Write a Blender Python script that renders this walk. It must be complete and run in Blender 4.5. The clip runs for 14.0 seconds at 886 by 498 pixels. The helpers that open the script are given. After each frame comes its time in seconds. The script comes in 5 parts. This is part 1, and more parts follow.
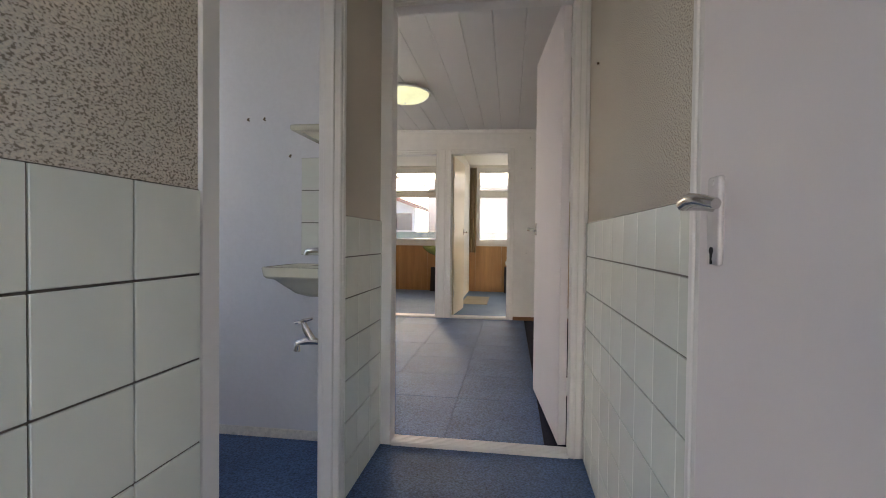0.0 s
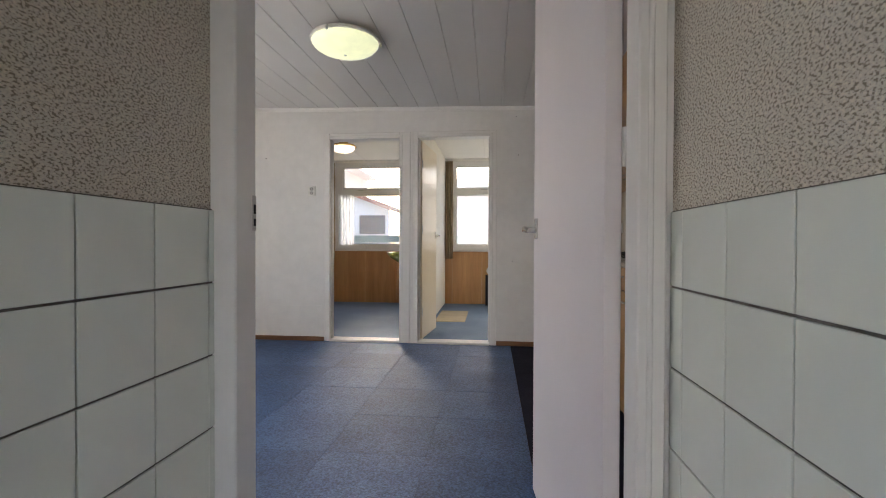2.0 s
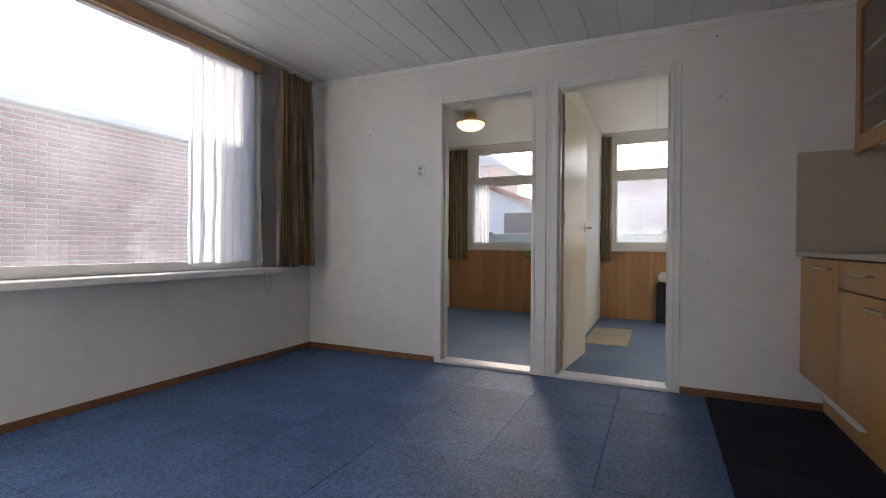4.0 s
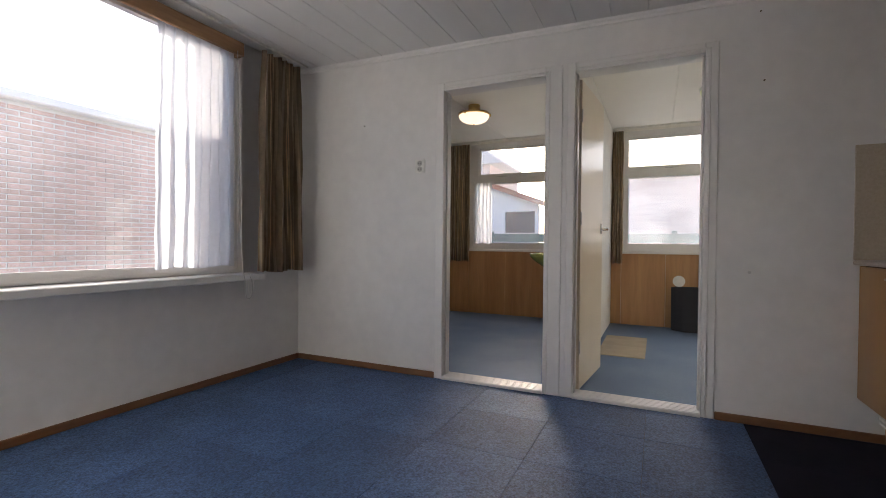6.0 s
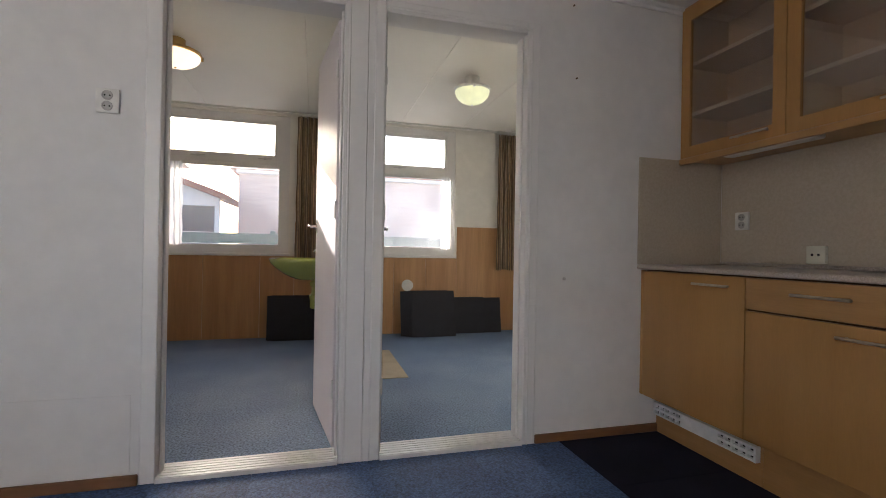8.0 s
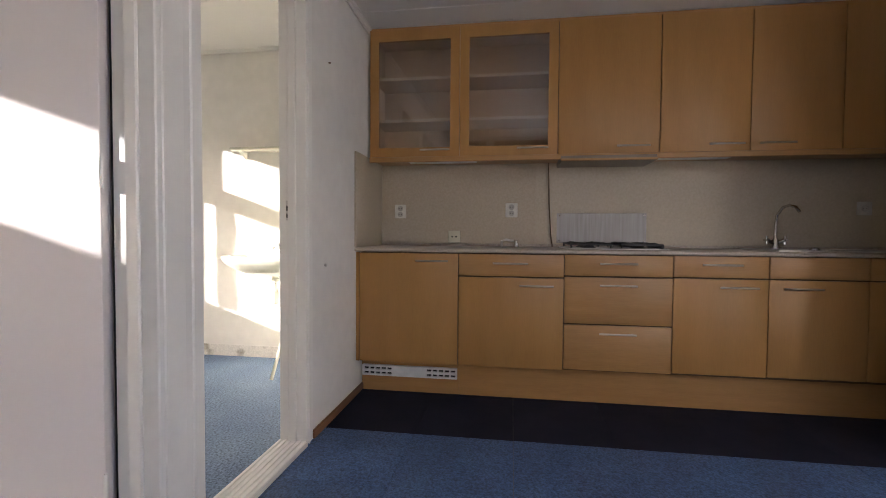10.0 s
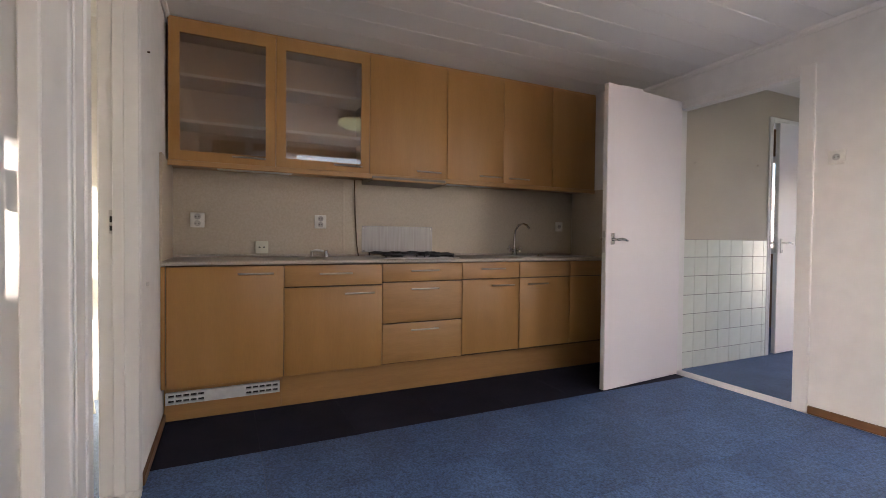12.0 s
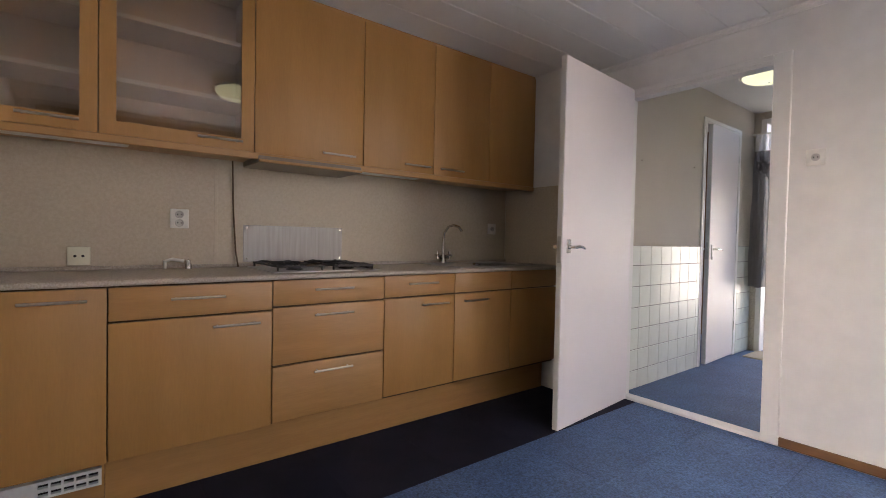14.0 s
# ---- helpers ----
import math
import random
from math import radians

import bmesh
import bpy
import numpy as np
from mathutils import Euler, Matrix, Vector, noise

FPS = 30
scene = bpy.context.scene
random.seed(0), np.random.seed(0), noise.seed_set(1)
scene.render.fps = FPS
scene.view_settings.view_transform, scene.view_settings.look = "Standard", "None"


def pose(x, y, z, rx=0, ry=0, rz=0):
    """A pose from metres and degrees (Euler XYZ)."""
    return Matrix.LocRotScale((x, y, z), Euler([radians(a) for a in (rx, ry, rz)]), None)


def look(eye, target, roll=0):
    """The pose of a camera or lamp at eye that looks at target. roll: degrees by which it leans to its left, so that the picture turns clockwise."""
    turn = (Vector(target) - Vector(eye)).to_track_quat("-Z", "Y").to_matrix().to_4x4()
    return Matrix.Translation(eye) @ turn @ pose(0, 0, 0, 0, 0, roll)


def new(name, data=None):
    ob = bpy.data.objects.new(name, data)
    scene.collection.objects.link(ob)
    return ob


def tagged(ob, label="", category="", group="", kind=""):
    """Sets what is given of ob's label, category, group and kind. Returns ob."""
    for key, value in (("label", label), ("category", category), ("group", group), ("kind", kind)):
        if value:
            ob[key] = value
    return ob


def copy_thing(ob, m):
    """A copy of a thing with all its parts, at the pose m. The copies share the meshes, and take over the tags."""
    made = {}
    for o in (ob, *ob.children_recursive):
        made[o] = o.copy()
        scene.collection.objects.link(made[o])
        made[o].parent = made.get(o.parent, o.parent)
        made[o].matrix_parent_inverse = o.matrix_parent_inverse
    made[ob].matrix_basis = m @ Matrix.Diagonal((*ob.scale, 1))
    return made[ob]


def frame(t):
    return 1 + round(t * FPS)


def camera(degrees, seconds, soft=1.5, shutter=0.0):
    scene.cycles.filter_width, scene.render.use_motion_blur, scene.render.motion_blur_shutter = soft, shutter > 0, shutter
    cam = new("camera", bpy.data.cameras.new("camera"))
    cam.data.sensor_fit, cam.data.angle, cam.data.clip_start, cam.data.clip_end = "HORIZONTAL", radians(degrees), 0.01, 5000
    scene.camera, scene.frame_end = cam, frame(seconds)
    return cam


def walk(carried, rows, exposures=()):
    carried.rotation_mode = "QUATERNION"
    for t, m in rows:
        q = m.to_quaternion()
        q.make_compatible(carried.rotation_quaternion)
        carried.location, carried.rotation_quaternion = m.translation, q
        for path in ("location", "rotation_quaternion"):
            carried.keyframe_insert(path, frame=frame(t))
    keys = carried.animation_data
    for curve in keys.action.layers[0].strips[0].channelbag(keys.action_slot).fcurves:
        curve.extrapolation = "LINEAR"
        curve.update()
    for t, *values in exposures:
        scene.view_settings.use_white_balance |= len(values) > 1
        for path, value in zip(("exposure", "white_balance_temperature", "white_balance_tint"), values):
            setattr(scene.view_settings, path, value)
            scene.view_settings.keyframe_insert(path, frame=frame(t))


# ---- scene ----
cam = camera(87.9, 14.0, 0.95)
PATH = [
    (0, (0.222, 0.874, 0.979), (-0.069, 2.853, 0.94), 0.6),
    (0.5, (0.193, 1.214, 1.004), (-0.101, 3.192, 0.966), 0.4),
    (1, (0.24, 1.534, 1.027), (-0.045, 3.514, 0.993), 0.1),
    (1.5, (0.273, 1.81, 0.995), (-0.009, 3.79, 0.97), 0.3),
    (2, (0.21, 2.058, 0.995), (-0.001, 4.047, 0.973), 0.2),
    (2.5, (0.204, 2.386, 0.99), (-0.043, 4.371, 0.965), 0.0),
    (3, (0.185, 2.79, 0.975), (-0.202, 4.752, 0.945), 0.1),
    (3.5, (0.169, 3.132, 0.941), (-0.455, 5.032, 0.922), 0.4),
    (4, (0.128, 3.296, 0.929), (-0.721, 5.107, 0.915), 0.4),
    (4.2, (0.114, 3.296, 0.932), (-0.782, 5.084, 0.916), 0.4),
    (6.3, (-0.055, 3.656, 0.985), (-0.868, 5.483, 0.960), 0.7),
    (6.5, (-0.062, 3.679, 1.0), (-0.827, 5.527, 0.977), 0.7),
    (7, (-0.24, 3.923, 0.987), (-0.652, 5.88, 0.97), 0.8),
    (7.5, (-0.493, 4.209, 1.0), (-0.494, 6.209, 0.982), 0.8),
    (8, (-0.821, 4.485, 0.964), (-0.285, 6.411, 0.969), 1.0),
    (8.5, (-1.222, 4.822, 1.015), (-0.058, 6.448, 0.978), 0.3),
    (8.8, (-1.448, 5.048, 1.009), (0.035, 6.39, 0.979), 0.2),
    (9, (-1.586, 5.2, 0.993), (0.084, 6.3, 0.969), 0.5),
    (9.2, (-1.650, 5.275, 0.986), (0.091, 6.260, 0.947), 0.5),
    (11.3, (-1.965, 6.246, 1.032), (-0.145, 5.418, 0.987), 0.2),
    (11.5, (-1.975, 6.268, 1.044), (-0.162, 5.425, 0.995), 0.3),
    (12, (-1.977, 6.276, 1.039), (-0.17, 5.419, 0.997), 0.6),
    (12.5, (-1.98, 6.291, 1.041), (-0.169, 5.443, 1.003), 1.0),
    (13, (-1.929, 6.246, 1.061), (-0.124, 5.385, 1.018), 1.1),
    (13.5, (-1.651, 6.097, 1.077), (0.051, 5.049, 1.03), 1.2),
    (14, (-1.239, 6.022, 1.087), (0.341, 4.797, 1.039), 1.2),
]
EXPOSURES = [(0.0, 2.55, 6600, 11), (1.8, 2.58, 6350, 11), (2.5, 2.48, 5850, 10), (3.5, 2.21, 5800, 11), (4.2, 2.08, 5900, 12), (7.0, 2.12, 6100, 13), (7.5, 2.16, 6100, 13), (9.0, 2.48, 6000, 14), (11.5, 2.9, 6420, 16), (13.0, 2.9, 6380, 16), (14.0, 3.0, 6420, 16)]
walk(cam, [(t, look(eye, target, roll)) for t, eye, target, roll in PATH], EXPOSURES)
# ---- world, sun and sky ----
SUN_AZ, SUN_EL = 27.3, 16.8
world = bpy.data.worlds.new("world")
scene.world = world
world.use_nodes = True
wn = world.node_tree
sky = wn.nodes.new("ShaderNodeTexSky")
sky.sky_type = 'NISHITA'
sky.sun_disc = False
sky.sun_elevation = radians(SUN_EL)
sky.sun_rotation = radians(-SUN_AZ)
sky.air_density, sky.dust_density, sky.ozone_density = 0.7, 4.0, 0.6
wn.links.new(sky.outputs[0], wn.nodes["Background"].inputs[0])
wn.nodes["Background"].inputs[1].default_value = 0.15
sun = new("sun", bpy.data.lights.new("sun", 'SUN'))
sun.data.energy, sun.data.angle, sun.data.color = 3.6, radians(0.6), (1.0, 0.93, 0.82)
se, sa = radians(SUN_EL), radians(SUN_AZ)
to_sun = Vector((-math.sin(sa) * math.cos(se), math.cos(sa) * math.cos(se), math.sin(se)))
sun.matrix_world = look(to_sun * 30, (0, 0, 0))


# ---- materials ----
def mat(name, col, rough=0.5, metal=0.0, col2=None, scale=6.0, stretch=(1, 1, 1), fine=0.0, fine_scale=80.0,
        bump=0.0, bump_scale=200.0, contrast=(0.35, 0.65), spec=0.5, rand=0.0, transmission=0.0, coat=0.0, detail=4.0):
    """A surface with a broad variation between two colours, a fine grain and relief."""
    m = bpy.data.materials.new(name)
    m.use_nodes = True
    nt = m.node_tree
    N, L = nt.nodes.new, nt.links.new
    p = nt.nodes["Principled BSDF"]
    p.inputs["Roughness"].default_value, p.inputs["Metallic"].default_value = rough, metal
    p.inputs["Specular IOR Level"].default_value = spec
    p.inputs["Transmission Weight"].default_value = transmission
    p.inputs["Coat Weight"].default_value = coat
    tc = N("ShaderNodeTexCoord")
    mp = N("ShaderNodeMapping")
    mp.inputs["Scale"].default_value = stretch
    L(tc.outputs["Object"], mp.inputs[0])
    col2 = col2 or tuple(c * 0.86 for c in col)
    n1 = N("ShaderNodeTexNoise")
    n1.inputs["Scale"].default_value, n1.inputs["Detail"].default_value = scale, detail
    L(mp.outputs[0], n1.inputs["Vector"])
    r = N("ShaderNodeValToRGB")
    r.color_ramp.elements[0].position, r.color_ramp.elements[1].position = contrast
    r.color_ramp.elements[0].color, r.color_ramp.elements[1].color = (*col2, 1), (*col, 1)
    L(n1.outputs["Fac"], r.inputs[0])
    out = r.outputs[0]
    if fine:
        n2 = N("ShaderNodeTexNoise")
        n2.inputs["Scale"].default_value, n2.inputs["Detail"].default_value = fine_scale, 3
        L(mp.outputs[0], n2.inputs["Vector"])
        mr = N("ShaderNodeMapRange")
        mr.inputs[1].default_value, mr.inputs[2].default_value = 0.3, 0.7
        mr.inputs[3].default_value, mr.inputs[4].default_value = 1 - fine, 1 + fine
        L(n2.outputs["Fac"], mr.inputs[0])
        mx = N("ShaderNodeVectorMath")
        mx.operation = 'SCALE'
        L(out, mx.inputs[0])
        L(mr.outputs[0], mx.inputs["Scale"])
        out = mx.outputs[0]
    if rand:
        oi = N("ShaderNodeObjectInfo")
        mr = N("ShaderNodeMapRange")
        mr.inputs[3].default_value, mr.inputs[4].default_value = 1 - rand, 1 + rand
        L(oi.outputs["Random"], mr.inputs[0])
        mx = N("ShaderNodeVectorMath")
        mx.operation = 'SCALE'
        L(out, mx.inputs[0])
        L(mr.outputs[0], mx.inputs["Scale"])
        out = mx.outputs[0]
    L(out, p.inputs["Base Color"])
    if bump:
        n3 = N("ShaderNodeTexNoise")
        n3.inputs["Scale"].default_value, n3.inputs["Detail"].default_value = bump_scale, 3
        L(mp.outputs[0], n3.inputs["Vector"])
        b = N("ShaderNodeBump")
        b.inputs["Strength"].default_value, b.inputs["Distance"].default_value = bump, 0.003
        L(n3.outputs["Fac"], b.inputs["Height"])
        L(b.outputs[0], p.inputs["Normal"])
    return m


def glow(name, col, strength):
    m = mat(name, col, 0.35, scale=9)
    p = m.node_tree.nodes["Principled BSDF"]
    p.inputs["Emission Color"].default_value = (*col, 1)
    p.inputs["Emission Strength"].default_value = strength
    return m


def stipple_plaster():
    """Coarse sprayed plaster: grey-beige ground with dark and pale flecks."""
    m = mat("stipple_plaster", (0.63, 0.58, 0.49), 0.9, scale=2.5, col2=(0.57, 0.52, 0.435))
    nt = m.node_tree
    N, L = nt.nodes.new, nt.links.new
    p = nt.nodes["Principled BSDF"]
    base = p.inputs["Base Color"].links[0].from_socket
    tc = N("ShaderNodeTexCoord")
    mp = N("ShaderNodeMapping")
    mp.inputs["Rotation"].default_value = (radians(35), 0, 0)
    mp.inputs["Scale"].default_value = (1, 1, 1.6)
    L(tc.outputs["Object"], mp.inputs[0])
    n = N("ShaderNodeTexNoise")
    n.inputs["Scale"].default_value, n.inputs["Detail"].default_value = 185, 4.0
    L(mp.outputs[0], n.inputs["Vector"])
    r = N("ShaderNodeValToRGB")
    e = r.color_ramp.elements
    e[0].position, e[0].color = 0.39, (0.42, 0.385, 0.34, 1)
    e[1].position, e[1].color = 0.64, (1.18, 1.16, 1.12, 1)
    e.new(0.48).color = (0.97, 0.96, 0.95, 1)
    e.new(0.56).color = (1.04, 1.04, 1.03, 1)
    L(n.outputs["Fac"], r.inputs[0])
    mx = N("ShaderNodeVectorMath")
    mx.operation = 'MULTIPLY'
    L(base, mx.inputs[0])
    L(r.outputs[0], mx.inputs[1])
    L(mx.outputs[0], p.inputs["Base Color"])
    b = N("ShaderNodeBump")
    b.inputs["Strength"].default_value, b.inputs["Distance"].default_value = 0.6, 0.003
    L(n.outputs["Fac"], b.inputs["Height"])
    L(b.outputs[0], p.inputs["Normal"])
    return m


def stripes(name):
    """Woven curtain cloth with vertical stripes that run round the folds."""
    m = mat(name, (0.42, 0.345, 0.255), 0.9, scale=30, fine=0.12, fine_scale=400)
    nt = m.node_tree
    N, L = nt.nodes.new, nt.links.new
    p = nt.nodes["Principled BSDF"]
    base = p.inputs["Base Color"].links[0].from_socket
    uv = N("ShaderNodeUVMap")
    sx = N("ShaderNodeSeparateXYZ")
    L(uv.outputs[0], sx.inputs[0])
    w = N("ShaderNodeMath")
    w.operation = 'FRACT'
    L(sx.outputs[0], w.inputs[0])
    r = N("ShaderNodeValToRGB")
    r.color_ramp.interpolation = 'CONSTANT'
    e = r.color_ramp.elements
    e[0].position, e[0].color = 0.0, (0.62, 0.55, 0.46, 1)
    e[1].position, e[1].color = 0.30, (1.35, 1.35, 1.3, 1)
    for pos, c in ((0.42, (0.8, 0.72, 0.6)), (0.58, (1.9, 1.7, 1.3)), (0.66, (0.7, 0.6, 0.5)), (0.86, (1.2, 1.1, 0.95))):
        e.new(pos).color = (*c, 1)
    L(w.outputs[0], r.inputs[0])
    mx = N("ShaderNodeVectorMath")
    mx.operation = 'MULTIPLY'
    L(base, mx.inputs[0])
    L(r.outputs[0], mx.inputs[1])
    L(mx.outputs[0], p.inputs["Base Color"])
    tr = N("ShaderNodeBsdfTranslucent")
    L(mx.outputs[0], tr.inputs[0])
    mix = N("ShaderNodeMixShader")
    mix.inputs[0].default_value = 0.32
    L(p.outputs[0], mix.inputs[1])
    L(tr.outputs[0], mix.inputs[2])
    L(mix.outputs[0], nt.nodes["Material Output"].inputs[0])
    return m


def voile(name, see=0.35, col=(0.86, 0.86, 0.86)):
    m = bpy.data.materials.new(name)
    m.use_nodes = True
    nt = m.node_tree
    N, L = nt.nodes.new, nt.links.new
    d, t, tp = N("ShaderNodeBsdfDiffuse"), N("ShaderNodeBsdfTranslucent"), N("ShaderNodeBsdfTransparent")
    tc, n = N("ShaderNodeTexCoord"), N("ShaderNodeTexNoise")
    n.inputs["Scale"].default_value = 40
    L(tc.outputs["Object"], n.inputs["Vector"])
    r = N("ShaderNodeValToRGB")
    r.color_ramp.elements[0].color, r.color_ramp.elements[1].color = (*[c * 0.9 for c in col], 1), (*col, 1)
    L(n.outputs["Fac"], r.inputs[0])
    L(r.outputs[0], d.inputs[0])
    L(r.outputs[0], t.inputs[0])
    m1, m2 = N("ShaderNodeMixShader"), N("ShaderNodeMixShader")
    m1.inputs[0].default_value, m2.inputs[0].default_value = 0.55, see
    L(d.outputs[0], m1.inputs[1])
    L(t.outputs[0], m1.inputs[2])
    L(m1.outputs[0], m2.inputs[1])
    L(tp.outputs[0], m2.inputs[2])
    L(m2.outputs[0], nt.nodes["Material Output"].inputs[0])
    return m


def pane_glass(name, tint=(1, 1, 1), gloss=0.08, haze=0.0):
    """Thin clear glass: mostly see-through with a faint mirror, and a white veil that stands in for glare."""
    m = bpy.data.materials.new(name)
    m.use_nodes = True
    nt = m.node_tree
    N, L = nt.nodes.new, nt.links.new
    t, g, f, mx = N("ShaderNodeBsdfTransparent"), N("ShaderNodeBsdfGlossy"), N("ShaderNodeLayerWeight"), N("ShaderNodeMixShader")
    pw, ad = N("ShaderNodeMath"), N("ShaderNodeMath")
    pw.operation, ad.operation = 'POWER', 'MULTIPLY_ADD'
    pw.inputs[1].default_value = 4.0
    ad.inputs[1].default_value, ad.inputs[2].default_value = 0.5, 0.02 + gloss * 0.3
    t.inputs[0].default_value = (*tint, 1)
    g.inputs["Roughness"].default_value = 0.02
    f.inputs[0].default_value = 0.5
    L(f.outputs["Facing"], pw.inputs[0])
    L(pw.outputs[0], ad.inputs[0])
    L(ad.outputs[0], mx.inputs[0])
    L(t.outputs[0], mx.inputs[1])
    L(g.outputs[0], mx.inputs[2])
    out = mx
    # translucent white mixed into the pane imitates the glare of the bright sky
    if haze:
        tr, film = N("ShaderNodeBsdfTranslucent"), N("ShaderNodeMixShader")
        tc, n, mul = N("ShaderNodeTexCoord"), N("ShaderNodeTexNoise"), N("ShaderNodeMath")
        n.inputs["Scale"].default_value, n.inputs["Detail"].default_value = 2.5, 5
        mul.operation = 'MULTIPLY'
        mul.inputs[1].default_value = 2 * haze
        tr.inputs[0].default_value = (0.9, 0.9, 0.92, 1)
        L(tc.outputs["Object"], n.inputs["Vector"])
        L(n.outputs["Fac"], mul.inputs[0])
        L(mul.outputs[0], film.inputs[0])
        L(mx.outputs[0], film.inputs[1])
        L(tr.outputs[0], film.inputs[2])
        out = film
    L(out.outputs[0], nt.nodes["Material Output"].inputs[0])
    return m


WHITE = mat("white_wall_paint", (0.78, 0.76, 0.73), 0.75, scale=1.6, col2=(0.72, 0.70, 0.67), fine=0.03, fine_scale=12, bump=0.06, bump_scale=60)
WHITE_BACK = mat("cream_wall_paint", (0.86, 0.83, 0.76), 0.8, scale=1.8, col2=(0.81, 0.78, 0.71), fine=0.03, fine_scale=12, bump=0.08, bump_scale=60)
BLUISH = mat("toilet_wall_paint", (0.76, 0.76, 0.77), 0.7, scale=1.4, col2=(0.71, 0.715, 0.73), fine=0.02, fine_scale=60, bump=0.2, bump_scale=60)
CEIL_BACK = mat("cream_ceiling_board", (0.86, 0.83, 0.76), 0.5, scale=2, col2=(0.83, 0.80, 0.73), bump=0.05, bump_scale=60)
CEIL = mat("white_ceiling_board", (0.74, 0.725, 0.70), 0.4, scale=3, col2=(0.70, 0.685, 0.66), stretch=(1, 0.2, 1), bump=0.08, bump_scale=120)
GLOSSY = mat("white_gloss_paint", (0.78, 0.76, 0.73), 0.32, scale=3, col2=(0.755, 0.735, 0.70), fine=0.015, fine_scale=30, bump=0.05, bump_scale=40)
DOOR = mat("pinkish_white_door_paint", (0.75, 0.70, 0.70), 0.44, scale=2.2, col2=(0.73, 0.68, 0.68), bump=0.06, bump_scale=90)
STIPPLE = stipple_plaster()
TILE = mat("cream_glazed_tile", (0.76, 0.78, 0.70), 0.19, scale=5, col2=(0.72, 0.74, 0.66), rand=0.03, bump=0.03, bump_scale=25)
GROUT = mat("grey_grout", (0.15, 0.135, 0.115), 0.9, scale=30, col2=(0.095, 0.085, 0.07))
CARPET = mat("blue_carpet", (0.074, 0.133, 0.268), 0.6, scale=3.5, col2=(0.054, 0.100, 0.210), fine=0.55, fine_scale=110, bump=0.8, bump_scale=190, rand=0.14, spec=0.42)
CARPET_B = mat("blue_grey_carpet", (0.18, 0.25, 0.355), 0.7, scale=2.5, col2=(0.14, 0.20, 0.31), fine=0.6, fine_scale=95, bump=0.8, bump_scale=170, spec=0.35)
DARKFLOOR = mat("dark_navy_mat", (0.019, 0.018, 0.034), 0.9, scale=4, col2=(0.013, 0.012, 0.024), fine=0.2, fine_scale=300, bump=0.4, bump_scale=300, spec=0.2)
BEECH = mat("beech_laminate", (0.42, 0.225, 0.074), 0.36, scale=3, col2=(0.39, 0.206, 0.066), stretch=(5, 5, 0.6), fine=0.035, fine_scale=30, bump=0.03, bump_scale=60, spec=0.35)
BEECH_H = mat("beech_laminate_across", (0.43, 0.235, 0.085), 0.38, scale=5, col2=(0.395, 0.21, 0.072), stretch=(6, 0.5, 6), fine=0.05, fine_scale=30)
SHELF_EDGE = mat("pale_shelf_edging", (0.74, 0.60, 0.44), 0.45, scale=9)
BEECH_IN = mat("beech_cabinet_inside", (0.60, 0.42, 0.26), 0.5, scale=5, col2=(0.55, 0.38, 0.23), stretch=(6, 6, 0.5))
EDGE = mat("dark_cabinet_joint", (0.10, 0.055, 0.02), 0.7, scale=20)
WORKTOP = mat("speckled_worktop", (0.50, 0.43, 0.36), 0.35, scale=150, col2=(0.36, 0.30, 0.24), fine=0.15, fine_scale=320, detail=2)
SPLASH = mat("speckled_wall_panel", (0.52, 0.445, 0.335), 0.42, scale=75, col2=(0.475, 0.402, 0.298), fine=0.04, fine_scale=260, detail=2)
SPLASH2 = mat("pale_wall_panel", (0.54, 0.47, 0.355), 0.4, scale=75, col2=(0.495, 0.425, 0.315), fine=0.03, fine_scale=260, detail=2)
STEEL_DULL = mat("streaked_dull_steel", (0.40, 0.385, 0.37), 0.55, 0.8, scale=6, col2=(0.33, 0.315, 0.30), stretch=(1, 9, 0.5))
HOODGREY = mat("grey_brown_hood_enamel", (0.24, 0.19, 0.14), 0.45, scale=9)
STEEL = mat("brushed_steel", (0.62, 0.60, 0.57), 0.30, 1.0, scale=30, stretch=(1, 1, 25))
BRASSY = mat("satin_nickel", (0.62, 0.55, 0.45), 0.33, 1.0, scale=60)
ALU = mat("pale_satin_aluminium", (0.66, 0.63, 0.63), 0.42, 0.35, scale=30)
CHROME = mat("worn_chrome", (0.70, 0.69, 0.67), 0.16, 1.0, scale=40, col2=(0.55, 0.54, 0.52))
IRON = mat("black_cast_iron", (0.03, 0.03, 0.032), 0.5, scale=60, bump=0.2)
BLACK = mat("black_gap", (0.01, 0.01, 0.01), 0.8)
# grey of the blind cord; in socket wells it paints the recess shade
PLASTIC_GREY = mat("grey_cord_and_well_shade", (0.50, 0.48, 0.44), 0.5, scale=20)
PLASTIC = mat("white_socket_plastic", (0.80, 0.78, 0.72), 0.35, scale=20)
GRILLE = mat("white_grille_plastic", (0.78, 0.78, 0.77), 0.4, scale=20)
SKIRT = mat("brown_skirting_wood", (0.21, 0.10, 0.042), 0.5, scale=8, col2=(0.17, 0.08, 0.032), stretch=(1, 1, 6))
RAILWOOD = mat("varnished_pelmet_wood", (0.38, 0.22, 0.10), 0.45, scale=8, col2=(0.28, 0.155, 0.07), stretch=(4, 0.5, 4))
PINE = mat("pine_plywood_panel", (0.50, 0.28, 0.115), 0.45, scale=2.6, col2=(0.38, 0.19, 0.07), stretch=(4.5, 4.5, 0.32), fine=0.07, fine_scale=14, contrast=(0.3, 0.7))
CURT = stripes("striped_curtain_cloth")
NET = voile("white_net_curtain", 0.05, (0.74, 0.745, 0.76))
NET_THICK = voile("dense_white_net_curtain", 0.04)
